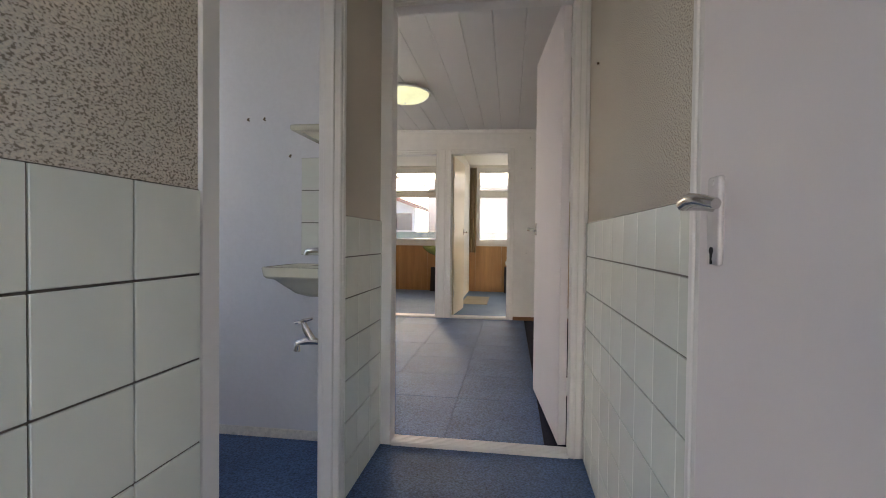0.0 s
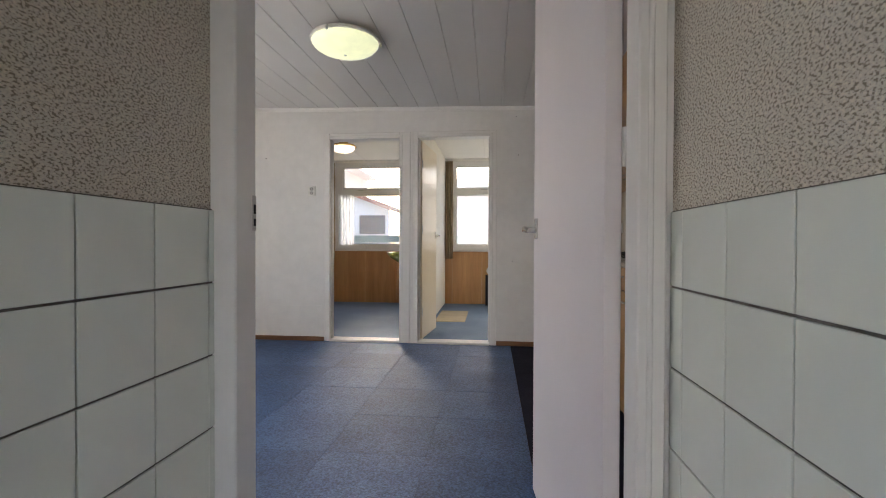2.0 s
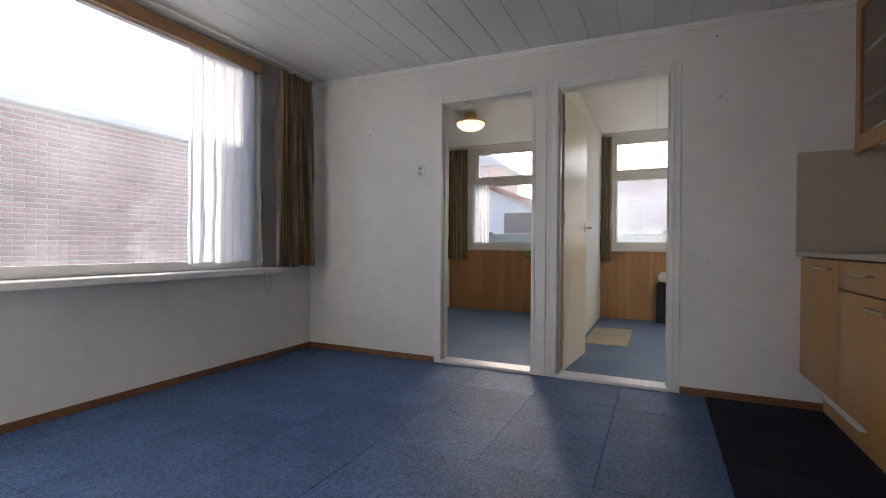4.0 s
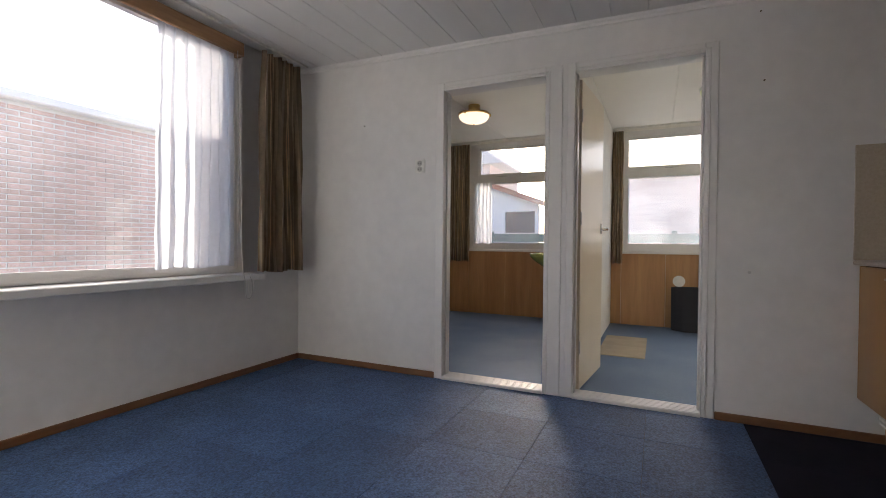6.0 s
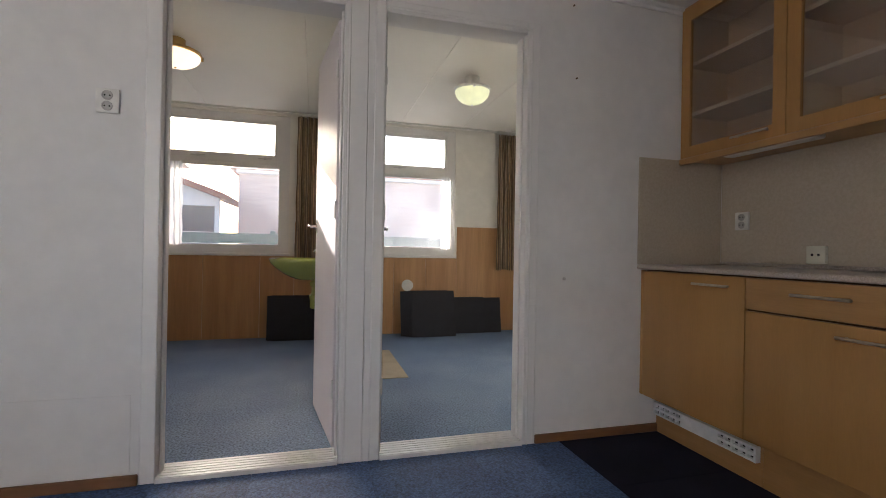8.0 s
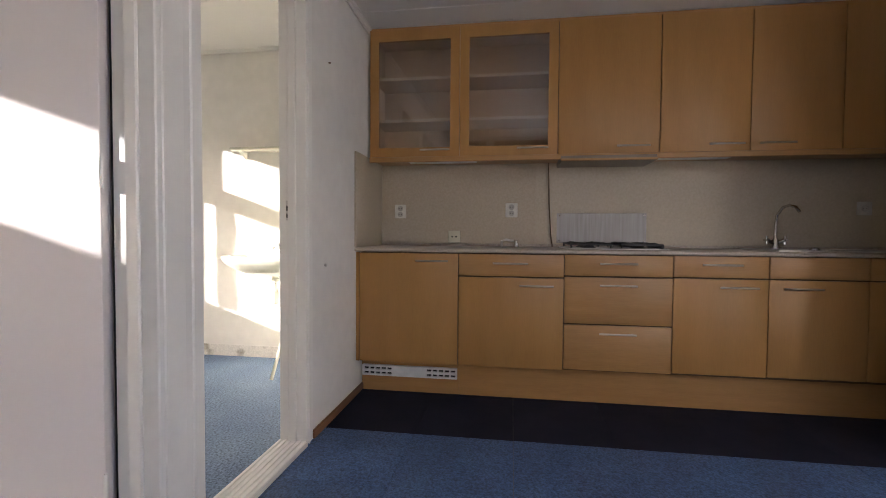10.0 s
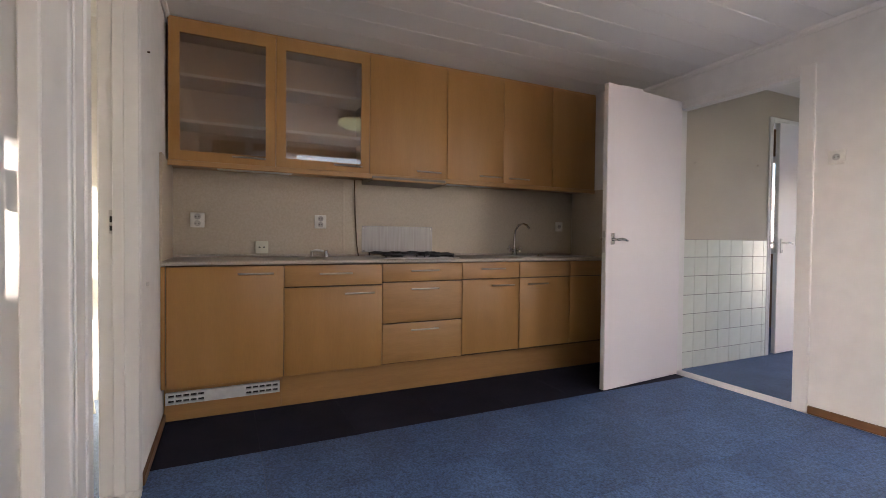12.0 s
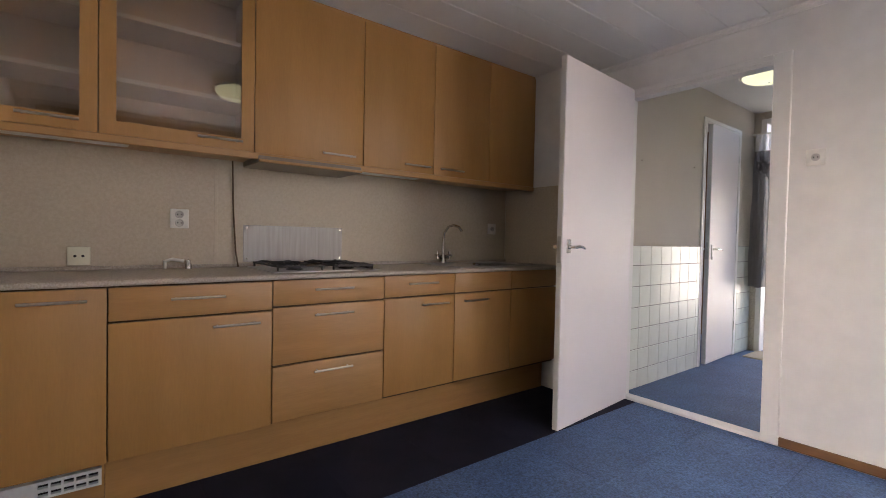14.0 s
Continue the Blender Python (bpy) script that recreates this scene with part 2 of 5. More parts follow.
LACE = voile("grey_lace_curtain", 0.12, (0.36, 0.34, 0.33))
GLASS = pane_glass("window_glass", haze=0.05)
CABGLASS = pane_glass("smoked_cabinet_glass", (0.90, 0.87, 0.83), 0.34)
GREEN = mat("olive_green_ceramic", (0.27, 0.31, 0.08), 0.12, scale=5, col2=(0.25, 0.285, 0.07))
CREAM = mat("cream_ceramic", (0.76, 0.74, 0.60), 0.15, scale=5)
CARD = mat("beige_cardboard", (0.50, 0.42, 0.29), 0.9, scale=6)
DARKTILE = mat("dark_carpet_tile_back", (0.032, 0.032, 0.04), 0.95, scale=8, fine=0.2, fine_scale=200)
LAMP_Y = glow("yellowed_lamp_glass", (0.82, 0.83, 0.50), 0.16)
LAMP_W = glow("warm_lamp_glass", (1.0, 0.80, 0.50), 0.34)
BRASS = mat("brass_lamp_rim", (0.6, 0.42, 0.16), 0.3, 1.0)
BRICK = mat("brown_brick", (0.42, 0.26, 0.21), 0.9, scale=12, col2=(0.34, 0.20, 0.16), fine=0.15, fine_scale=60, rand=0.25)
MORTAR = mat("pale_mortar", (0.62, 0.60, 0.57), 0.95, scale=20)
# red brick with the pale haze of distance and glare mixed into its colour
PINKBRICK = mat("red_brick_hazed", (0.60, 0.47, 0.41), 0.9, scale=1.5, col2=(0.52, 0.39, 0.34), stretch=(1, 1, 14))
ROOFTILE = mat("orange_roof_tile", (0.36, 0.13, 0.07), 0.85, scale=10, col2=(0.26, 0.09, 0.05))
# roof colour paled to imitate bright haze over the far roof
PALEROOF = mat("haze_paled_roof_tile", (0.50, 0.45, 0.41), 0.9, scale=10, col2=(0.42, 0.37, 0.33))
FENCE = mat("green_fence_paint", (0.03, 0.09, 0.08), 0.7, scale=6, col2=(0.02, 0.065, 0.06))
PAVE = mat("grey_paving", (0.38, 0.36, 0.335), 0.95, scale=4, col2=(0.30, 0.285, 0.265), fine=0.15)
BIN = mat("slate_blue_bin_plastic", (0.045, 0.06, 0.075), 0.5, scale=6)
WINDOWDARK = mat("dark_far_window", (0.03, 0.035, 0.045), 0.15, scale=3)
DAMP = mat("stained_cream_plaster", (0.78, 0.75, 0.68), 0.85, scale=7, col2=(0.34, 0.30, 0.23), contrast=(0.30, 0.44), fine=0.1)
ROOMBROWN = mat("brown_board", (0.30, 0.17, 0.08), 0.6, scale=4, stretch=(6, 6, 0.6))

# ---- mesh helpers ----
ORIGIN = {}


def thing(name, at, label, category, group="", kind=""):
    ob = new(name)
    ob.location = at
    ORIGIN[ob.name] = Vector(at)
    return tagged(ob, label, category, group, kind)


def finish(bm, material, shift, smooth):
    bmesh.ops.translate(bm, verts=bm.verts, vec=-shift)
    bmesh.ops.recalc_face_normals(bm, faces=bm.faces)
    me = bpy.data.meshes.new("mesh")
    bm.to_mesh(me)
    bm.free()
    me.materials.append(material)
    if smooth:
        me.shade_smooth()
        me.set_sharp_from_angle(angle=radians(38))
    return me


def part(name, bm, material, parent, label="", smooth=True):
    """One mesh object under a thing or a part; the mesh is given in the thing's build space."""
    o = ORIGIN[parent.name]
    ob = new(name, finish(bm, material, o, smooth))
    ob.parent = parent
    ORIGIN[ob.name] = o
    return tagged(ob, label)


def solid(name, bm, material, label, category, group="", kind="", at=(0, 0, 0), smooth=True):
    ob = new(name, finish(bm, material, Vector(at), smooth))
    ob.location = at
    ORIGIN[ob.name] = Vector(at)
    return tagged(ob, label, category, group, kind)


def box(bm, x0, x1, y0, y1, z0, z1, bev=0.0, seg=1, turn=None):
    r = bmesh.ops.create_cube(bm, size=1)
    vs = r["verts"]
    for v in vs:
        v.co = Vector(((x0 + x1) / 2 + v.co.x * (x1 - x0), (y0 + y1) / 2 + v.co.y * (y1 - y0), (z0 + z1) / 2 + v.co.z * (z1 - z0)))
    if turn:
        bmesh.ops.transform(bm, matrix=turn, verts=vs)
    if bev:
        es = list({e for v in vs for e in v.link_edges})
        bmesh.ops.bevel(bm, geom=es, offset=bev, segments=seg, affect='EDGES', profile=0.5)
    return bm


def cuboid(*a, **k):
    return box(bmesh.new(), *a, **k)


def tube(bm, pts, r, seg=10, caps=True):
    """A round bar along points; r is one radius or one for each point."""
    pts = [Vector(p) for p in pts]
    rs = r if isinstance(r, (list, tuple)) else [r] * len(pts)
    rings, up = [], None
    for i, p in enumerate(pts):
        d = (pts[min(i + 1, len(pts) - 1)] - pts[max(i - 1, 0)]).normalized()
        if up is None:
            up = d.orthogonal().normalized()
        up = (up - d * up.dot(d)).normalized()
        side = d.cross(up)
        rings.append([bm.verts.new(p + rs[i] * (math.cos(a) * up + math.sin(a) * side)) for a in (2 * math.pi * k / seg for k in range(seg))])
    for a, b in zip(rings, rings[1:]):
        for k in range(seg):
            bm.faces.new((a[k], a[(k + 1) % seg], b[(k + 1) % seg], b[k]))
    if caps:
        bm.faces.new(rings[0])
        bm.faces.new(rings[-1])
    return bm


def lathe(bm, profile, at, seg=32, turn=None, sx=1.0, sy=1.0):
    """A turned shape: profile of (radius, height) about a vertical axis at a place."""
    m = Matrix.Translation(at) @ (turn or Matrix())
    rings = []
    for r, z in profile:
        if r < 1e-5:
            rings.append([bm.verts.new(m @ Vector((0, 0, z)))])
        else:
            rings.append([bm.verts.new(m @ Vector((sx * r * math.cos(2 * math.pi * k / seg), sy * r * math.sin(2 * math.pi * k / seg), z))) for k in range(seg)])
    for a, b in zip(rings, rings[1:]):
        for k in range(seg):
            k2 = (k + 1) % seg
            if len(a) == 1 and len(b) == 1:
                continue
            if len(a) == 1:
                bm.faces.new((a[0], b[k], b[k2]))
            elif len(b) == 1:
                bm.faces.new((a[k], a[k2], b[0]))
            else:
                bm.faces.new((a[k], a[k2], b[k2], b[k]))
    return bm


def slab_with_holes(bm, axis, lo, hi, a0, a1, z0, z1, holes):
    """A wall of some thickness (lo to hi on axis 'x' or 'y'), from a0 to a1 along and z0 to z1, with openings (a0, a1, z0, z1)."""
    As = sorted({a0, a1, *[h[0] for h in holes], *[h[1] for h in holes]})
    Zs = sorted({z0, z1, *[h[2] for h in holes], *[h[3] for h in holes]})
    As, Zs = [a for a in As if a0 <= a <= a1], [z for z in Zs if z0 <= z <= z1]

    def full(i, j):
        if not (0 <= i < len(As) - 1 and 0 <= j < len(Zs) - 1):
            return False
        a, z = (As[i] + As[i + 1]) / 2, (Zs[j] + Zs[j + 1]) / 2
        return not any(h[0] < a < h[1] and h[2] < z < h[3] for h in holes)

    def v(t, a, z):
        return bm.verts.new((t, a, z) if axis == 'x' else (a, t, z))

    for i in range(len(As) - 1):
        for j in range(len(Zs) - 1):
            if not full(i, j):
                continue
            p, q, r, s = As[i], As[i + 1], Zs[j], Zs[j + 1]
            for t in (lo, hi):
                bm.faces.new((v(t, p, r), v(t, q, r), v(t, q, s), v(t, p, s)))
            if not full(i - 1, j):
                bm.faces.new((v(lo, p, r), v(hi, p, r), v(hi, p, s), v(lo, p, s)))
            if not full(i + 1, j):
                bm.faces.new((v(lo, q, r), v(hi, q, r), v(hi, q, s), v(lo, q, s)))
            if not full(i, j - 1):
                bm.faces.new((v(lo, p, r), v(hi, p, r), v(hi, q, r), v(lo, q, r)))
            if not full(i, j + 1):
                bm.faces.new((v(lo, p, s), v(hi, p, s), v(hi, q, s), v(lo, q, s)))
    bmesh.ops.remove_doubles(bm, verts=bm.verts, dist=1e-5)
    return bm


def wall(name, axis, lo, hi, a0, a1, z1, material, holes=(), label="white painted plaster wall", z0=-0.1):
    return solid(name, slab_with_holes(bmesh.new(), axis, lo, hi, a0, a1, z0, z1, holes), material, label, "wall", kind="structure", smooth=False)

# ---- the plan ----
XW, XE = -2.76, 1.42             # kitchen, west and east
XB = 1.57                        # back room, east
YS0, YS1 = 3.0, 3.058          # wall between corridor and kitchen
YN0, YN1 = 6.59, 6.712            # wall between kitchen and back rooms
YB = 9.70                        # back rooms, window wall
CX0, CX1 = -0.39, 0.562           # corridor
TX = CX0 - 0.068                # washroom side of the corridor wall
YF = 0.62                        # corridor, entrance wall
TOP = 2.55
TILE_TOP, PITCH = 1.067, 0.1555
DA, DB, DTOP = (-1.430, -0.709), (-0.523, 0.187), 2.052
KD = (-0.333, 0.492)
TD = (1.707, 2.45)
ED = (1.03, 1.735)
PX0, PX1 = -0.665, -0.565        # partition between the back rooms
WEST_WIN = (3.20, 5.94, 0.76, 2.30)
WA, WB = (-2.47, -1.10, 0.90, 2.37), (-0.42, 0.77, 0.90, 2.37)
CEIL_W, CEIL_E = 2.39, 2.315

# ---- outdoors ----
bm = bmesh.new()
bmesh.ops.create_grid(bm, x_segments=2, y_segments=2, size=900)
bmesh.ops.translate(bm, verts=bm.verts, vec=(0, 0, -0.14))
solid("ground", bm, PAVE, "grey paved ground around the house", "ground", kind="structure")

# ---- floors, walls and ceilings ----
floor = solid("floor_kitchen", cuboid(XW - 0.2, XE + 0.2, YS0, YN1, -0.12, -0.008), GROUT, "kitchen floor laid with square blue carpet tiles", "floor", kind="structure")
solid("floor_back_rooms", cuboid(XW - 0.2, XB + 0.2, YN1, YB + 0.2, -0.12, 0.0), CARPET_B, "blue-grey carpet of the back rooms", "floor", kind="structure")
solid("floor_corridor", cuboid(CX0 - 0.05, CX1 + 0.05, YF - 0.1, YS0, -0.12, -0.002), CARPET, "blue carpet of the narrow corridor", "floor", kind="structure")
solid("floor_toilet", cuboid(-2.1, CX0 - 0.05, 1.2, YS0, -0.12, -0.003), CARPET, "dark blue carpet of the washroom", "floor", kind="structure")
solid("floor_side_room", cuboid(CX1 + 0.05, 3.2, 0.2, 2.985, -0.12, -0.003), CARPET, "dark carpet of the side room", "floor", kind="structure")

wall("wall_west", 'x', XW - 0.12, XW, YS1, YN0, TOP, WHITE, [WEST_WIN])
wall("wall_north", 'y', YN0, YN1, XW - 0.12, XB + 0.12, TOP, WHITE, [(DA[0] - 0.02, DA[1] + 0.02, -0.1, DTOP + 0.02), (DB[0] - 0.02, DB[1] + 0.02, -0.1, DTOP + 0.02)])
wall("wall_east", 'x', XE, XB + 0.12, YS1, YN0, TOP, WHITE)
wall("wall_south", 'y', YS0, YS1, XW - 0.12, XB + 0.12, TOP, WHITE, [(KD[0] - 0.02, KD[1] + 0.02, -0.1, 2.085)])
solid("wall_pier", cuboid(0.84, XE, YS1, 3.33, -0.1, TOP), WHITE, "white plastered pier beside the kitchen units", "wall", kind="structure")
wall("wall_back_west", 'x', XW - 0.12, XW, YN1, YB, TOP, WHITE_BACK, label="cream painted wall")
wall("wall_back_north", 'y', YB, YB + 0.12, XW - 0.12, XB + 0.12, TOP, WHITE_BACK, [WA, WB], label="cream painted window wall")
wall("wall_back_east", 'x', XB, XB + 0.12, YN1, YB, TOP, WHITE_BACK, label="cream painted wall, damp near the floor")
wall("wall_partition", 'x', PX0, PX1, YN1, YB, TOP, WHITE_BACK, label="cream painted partition wall")
# corridor: rough plaster above a tiled dado
wall("wall_corridor_west", 'x', TX, CX0, YF, YS0, TOP, STIPPLE, [(TD[0] - 0.02, TD[1] + 0.02, -0.1, 2.11)], label="grey-beige stippled plaster wall above white tiles")
wall("wall_corridor_east", 'x', CX1, CX1 + 0.11, YF, YS0, TOP, STIPPLE, [(ED[0] - 0.02, ED[1] + 0.02, -0.1, 2.15)], label="grey-beige stippled plaster wall above white tiles")
wall("wall_entrance", 'y', YF - 0.12, YF, TX, CX1 + 0.11, TOP, STIPPLE, [(-0.38, 0.47, -0.1, 2.32)], label="stippled plaster wall round the open entrance")
solid("wall_corridor_lining", cuboid(CX0 + 0.0005, CX0 + 0.040, YF, TD[0] - 0.059, -0.1, 2.42), STIPPLE, "grey-beige stippled plaster wall above white tiles", "wall", kind="structure")
# washroom beside the corridor
wall("wall_toilet_north", 'y', YS0 - 0.025, YS0 - 0.001, -2.1, TX, TOP, BLUISH, label="pale painted washroom wall, flaking at the floor")
wall("wall_toilet_west", 'x', -2.22, -2.1, 1.08, YS0, TOP, BLUISH, [(1.35, 2.75, 0.8, 2.35)], label="pale painted washroom wall")
wall("wall_toilet_south", 'y', 1.08, 1.2, -2.1, TX, TOP, BLUISH, label="pale painted washroom wall")
# side room behind the half-open door
wall("wall_side_north", 'y', 2.86, 2.984, CX1 + 0.11, 3.2, TOP, ROOMBROWN, label="brown boarded wall")
wall("wall_side_south", 'y', 0.08, 0.2, CX1 + 0.11, 3.2, TOP, ROOMBROWN, [(1.2, 2.4, 0.9, 2.1)], label="brown boarded wall with a window")
wall("wall_side_east", 'x', 3.2, 3.32, 0.08, 2.985, TOP, ROOMBROWN, label="brown boarded wall")


def board_ceiling(name, x0, x1, y0, y1, zl, zr, pitch=0.2035, material=None, seam=0.096):
    """Painted boards along y with narrow V joints, on a slab; one mesh."""
    bm = bmesh.new()
    first = math.ceil((x0 + 0.03 - seam) / pitch)
    cuts = [x0] + [seam + k * pitch for k in range(first, first + 60) if seam + k * pitch < x1 - 0.03] + [x1]
    for a, b in zip(cuts, cuts[1:]):
        za, zb = (zl + (zr - zl) * (q - x0) / (x1 - x0) for q in (a, b))
        g, d = 0.005, 0.005
        prof = [(a, za + d), (a + g, za), (b - g, zb), (b, zb + d), (b, zb + 0.04), (a, za + 0.04)]
        f = [bm.verts.new((x, y0, z)) for x, z in prof]
        k = [bm.verts.new((x, y1, z)) for x, z in prof]
        for j in range(6):
            bm.faces.new((f[j], f[(j + 1) % 6], k[(j + 1) % 6], k[j]))
        bm.faces.new(f)
        bm.faces.new(k)
    return solid(name, bm, material or CEIL, "white painted board ceiling", "ceiling", kind="structure", smooth=False)


board_ceiling("ceiling_kitchen", XW, XE, YS1, YN0, CEIL_W, CEIL_E)
board_ceiling("ceiling_room_west", XW, PX0, YN1, YB, 2.40, 2.40, 1.0, CEIL_BACK)
board_ceiling("ceiling_room_east", PX1, XB, YN1, YB, 2.40, 2.40, 0.7, CEIL_BACK)
board_ceiling("ceiling_corridor", CX0, CX1, YF, YS0, 2.42, 2.42, 0.95)
solid("ceiling_toilet", cuboid(-2.1, TX, 1.2, YS0 - 0.025, 2.42, 2.5), CEIL, "white ceiling", "ceiling", kind="structure")
solid("ceiling_side_room", cuboid(CX1 + 0.11, 3.2, 0.2, 2.86, 2.42, 2.5), ROOMBROWN, "brown ceiling", "ceiling", kind="structure")
solid("roof_side", cuboid(-2.24, 3.34, 0.45, 2.99, TOP, TOP + 0.15), GROUT, "flat felt roof over corridor and side rooms", "roof", kind="structure")
solid("roof", cuboid(-2.9, 1.72, 2.992, 9.85, TOP, TOP + 0.15), GROUT, "flat felt roof over the whole house", "roof", kind="structure")

# skirtings, crown mouldings
for nm, a in (("baseboard", (XW, XW + 0.014, YS1, YN0, 0, 0.045)), ("baseboard", (XW + 0.014, DA[0] - 0.060, YN0 - 0.014, YN0, 0, 0.045)),
              ("baseboard", (DB[1] + 0.070, 1.03, YN0 - 0.014, YN0, 0, 0.045)), ("baseboard", (XW + 0.014, KD[0] - 0.086, YS1, YS1 + 0.014, 0, 0.05)),
              ("baseboard", (0.53, 0.84, YS1, YS1 + 0.014, 0, 0.05))):
    solid(nm, cuboid(*a, bev=0.004), SKIRT, "narrow brown wooden skirting at the carpet", "skirting board", kind="structure")


def crown(y, s):
    bm = bmesh.new()
    prof = [(0, -0.034), (0.008, -0.034), (0.012, -0.02), (0.022, -0.014), (0.026, 0.0), (0, 0.0)]
    f = [bm.verts.new((XW, y + s * p, CEIL_W + q)) for p, q in prof]
    k = [bm.verts.new((XE, y + s * p, CEIL_E + q)) for p, q in prof]
    for j in range(6):
        bm.faces.new((f[j], f[(j + 1) % 6], k[(j + 1) % 6], k[j]))
    return solid("trim", bm, GLOSSY, "white moulding where wall meets ceiling", "moulding", kind="structure", smooth=False)


crown(YN0, -1)
crown(YS1, 1)


def door_frame(name, axis, a0, a1, top, lo, hi, w=0.055, proud=0.012, stop=True, first=0.0, w0=None, w1=None, label="white gloss-painted wooden door frame"):
    """Jambs and head that line an opening (a0 to a1) and stand a little proud of both wall faces."""
    def bar(p, q, r, s, t0, t1):
        return cuboid(t0, t1, p, q, r, s, bev=0.004) if axis == 'x' else cuboid(p, q, t0, t1, r, s, bev=0.004)
    ob = thing(name, (0, 0, 0), label, "door frame", kind="structure")
    l, h = lo - proud, hi + proud
    w0, w1 = w0 or w, w1 or w
    part("jamb", bar(a0 - w0, a0, 0.0, top + w, l, h + first), GLOSSY, ob)
    part("jamb", bar(a1, a1 + w1, 0.0, top + w, l, h), GLOSSY, ob)
    part("head", bar(a0, a1, top, top + w, l, h), GLOSSY, ob)
    for side in ((l - 0.005, l + 0.002), (h - 0.002, h + 0.005)):
        if w > 0.05:
            part("bead", bar(a1 + 0.018, a1 + 0.030, 0.0, top + 0.030, *side), GLOSSY, ob)
            part("bead", bar(a0 + 0.0, a1 + 0.018, top + 0.018, top + 0.030, *side), GLOSSY, ob)
    if stop:
        m = (lo + hi) / 2
        part("stop", bar(a0, a0 + 0.012, 0.0, top, m - 0.02, m + 0.02), GLOSSY, ob)
        part("stop", bar(a1 - 0.012, a1, 0.0, top, m - 0.02, m + 0.02), GLOSSY, ob)
    return ob


def threshold(axis, a0, a1, lo, hi, z=0.022):
    """A ribbed white sill strip across a doorway."""
    ob = thing("threshold", (0, 0, 0), "ribbed white wooden threshold across the doorway", "threshold", kind="structure")
    n, d = 6, (hi - lo)
    bm = cuboid(a0, a1, lo, hi, -0.01, z - 0.004, bev=0.002) if axis == 'y' else cuboid(lo, hi, a0, a1, -0.01, z - 0.004, bev=0.002)
    for i in range(n):
        p, q = lo + d * (i + 0.15) / n, lo + d * (i + 0.85) / n
        box(bm, a0, a1, p, q, z - 0.005, z, 0.0015) if axis == 'y' else box(bm, p, q, a0, a1, z - 0.005, z, 0.0015)
    part("strip", bm, GLOSSY, ob)
    return ob


# the openings are wider than the passage by the frame's own thickness
fa = door_frame("door_frame_1", 'y', DA[0], DA[1], DTOP, YN0, YN1, w=0.058, proud=0.006, w0=0.058, w1=0.108)
fb = door_frame("door_frame_2", 'y', DB[0], DB[1], DTOP, YN0, YN1, w=0.058, proud=0.006, w0=0.048, w1=0.068)
fk = door_frame("door_frame_3", 'y', KD[0], KD[1], 2.065, YS0, YS1, w=0.060, proud=0.014, stop=False, w0=0.085, w1=0.055)
ft = door_frame("door_frame_4", 'x', TD[0], TD[1], 2.09, TX, CX0, w=0.057, first=0.038, proud=0.008)
fe = door_frame("door_frame_5", 'x', ED[0], ED[1], 2.135, CX1, CX1 + 0.11, w=0.055, stop=False)
# black strip laid on the jamb imitates the shade in the hinge gap
part("gap_shade", cuboid(DA[1] + 0.0005, DA[1] + 0.06, YN1 + 0.0055, YN1 + 0.009, 0.02, DTOP), BLACK, fa, "black strip in place of the shade in the hinge gap")
threshold('y', DA[0], DA[1], YN0 - 0.012, YN1 + 0.012)
threshold('y', DB[0], DB[1], YN0 - 0.012, YN1 + 0.012)
threshold('y', KD[0], KD[1], YS0 - 0.012, YS1 + 0.012, 0.018)


def strike_plate(parent, x, y, z, nx, ny, k=1.0):
    """A steel keep let into a jamb, with two holes."""
    t = Vector((-ny, nx, 0))
    bm = bmesh.new()
    hx, hy = abs(t.x) * 0.012 * k + abs(nx) * 0.0012, abs(t.y) * 0.012 * k + abs(ny) * 0.0012
    box(bm, x - hx, x + hx, y - hy, y + hy, z - 0.075 * k, z + 0.055 * k, 0.0008)
    p = part("strike_plate", bm, STEEL, parent, "worn steel strike plate")
    hx, hy = abs(t.x) * 0.007 * k + abs(nx) * 0.002, abs(t.y) * 0.007 * k + abs(ny) * 0.002
    bm = bmesh.new()
    box(bm, x - hx, x + hx, y - hy, y + hy, z - 0.012 * k, z + 0.022 * k)
    box(bm, x - hx, x + hx, y - hy, y + hy, z - 0.058 * k, z - 0.03 * k)
    part("latch_hole", bm, BLACK, p)


strike_plate(ft, CX0 - 0.035, TD[1] - 0.0015, 1.10, 0, -1)
strike_plate(fb, DB[1] - 0.0015, YN0 + 0.085, 1.10, -1, 0, 0.7)
strike_plate(fk, KD[0] + 0.0015, YS1 + 0.002, 1.07, 1, 0, 0.62)

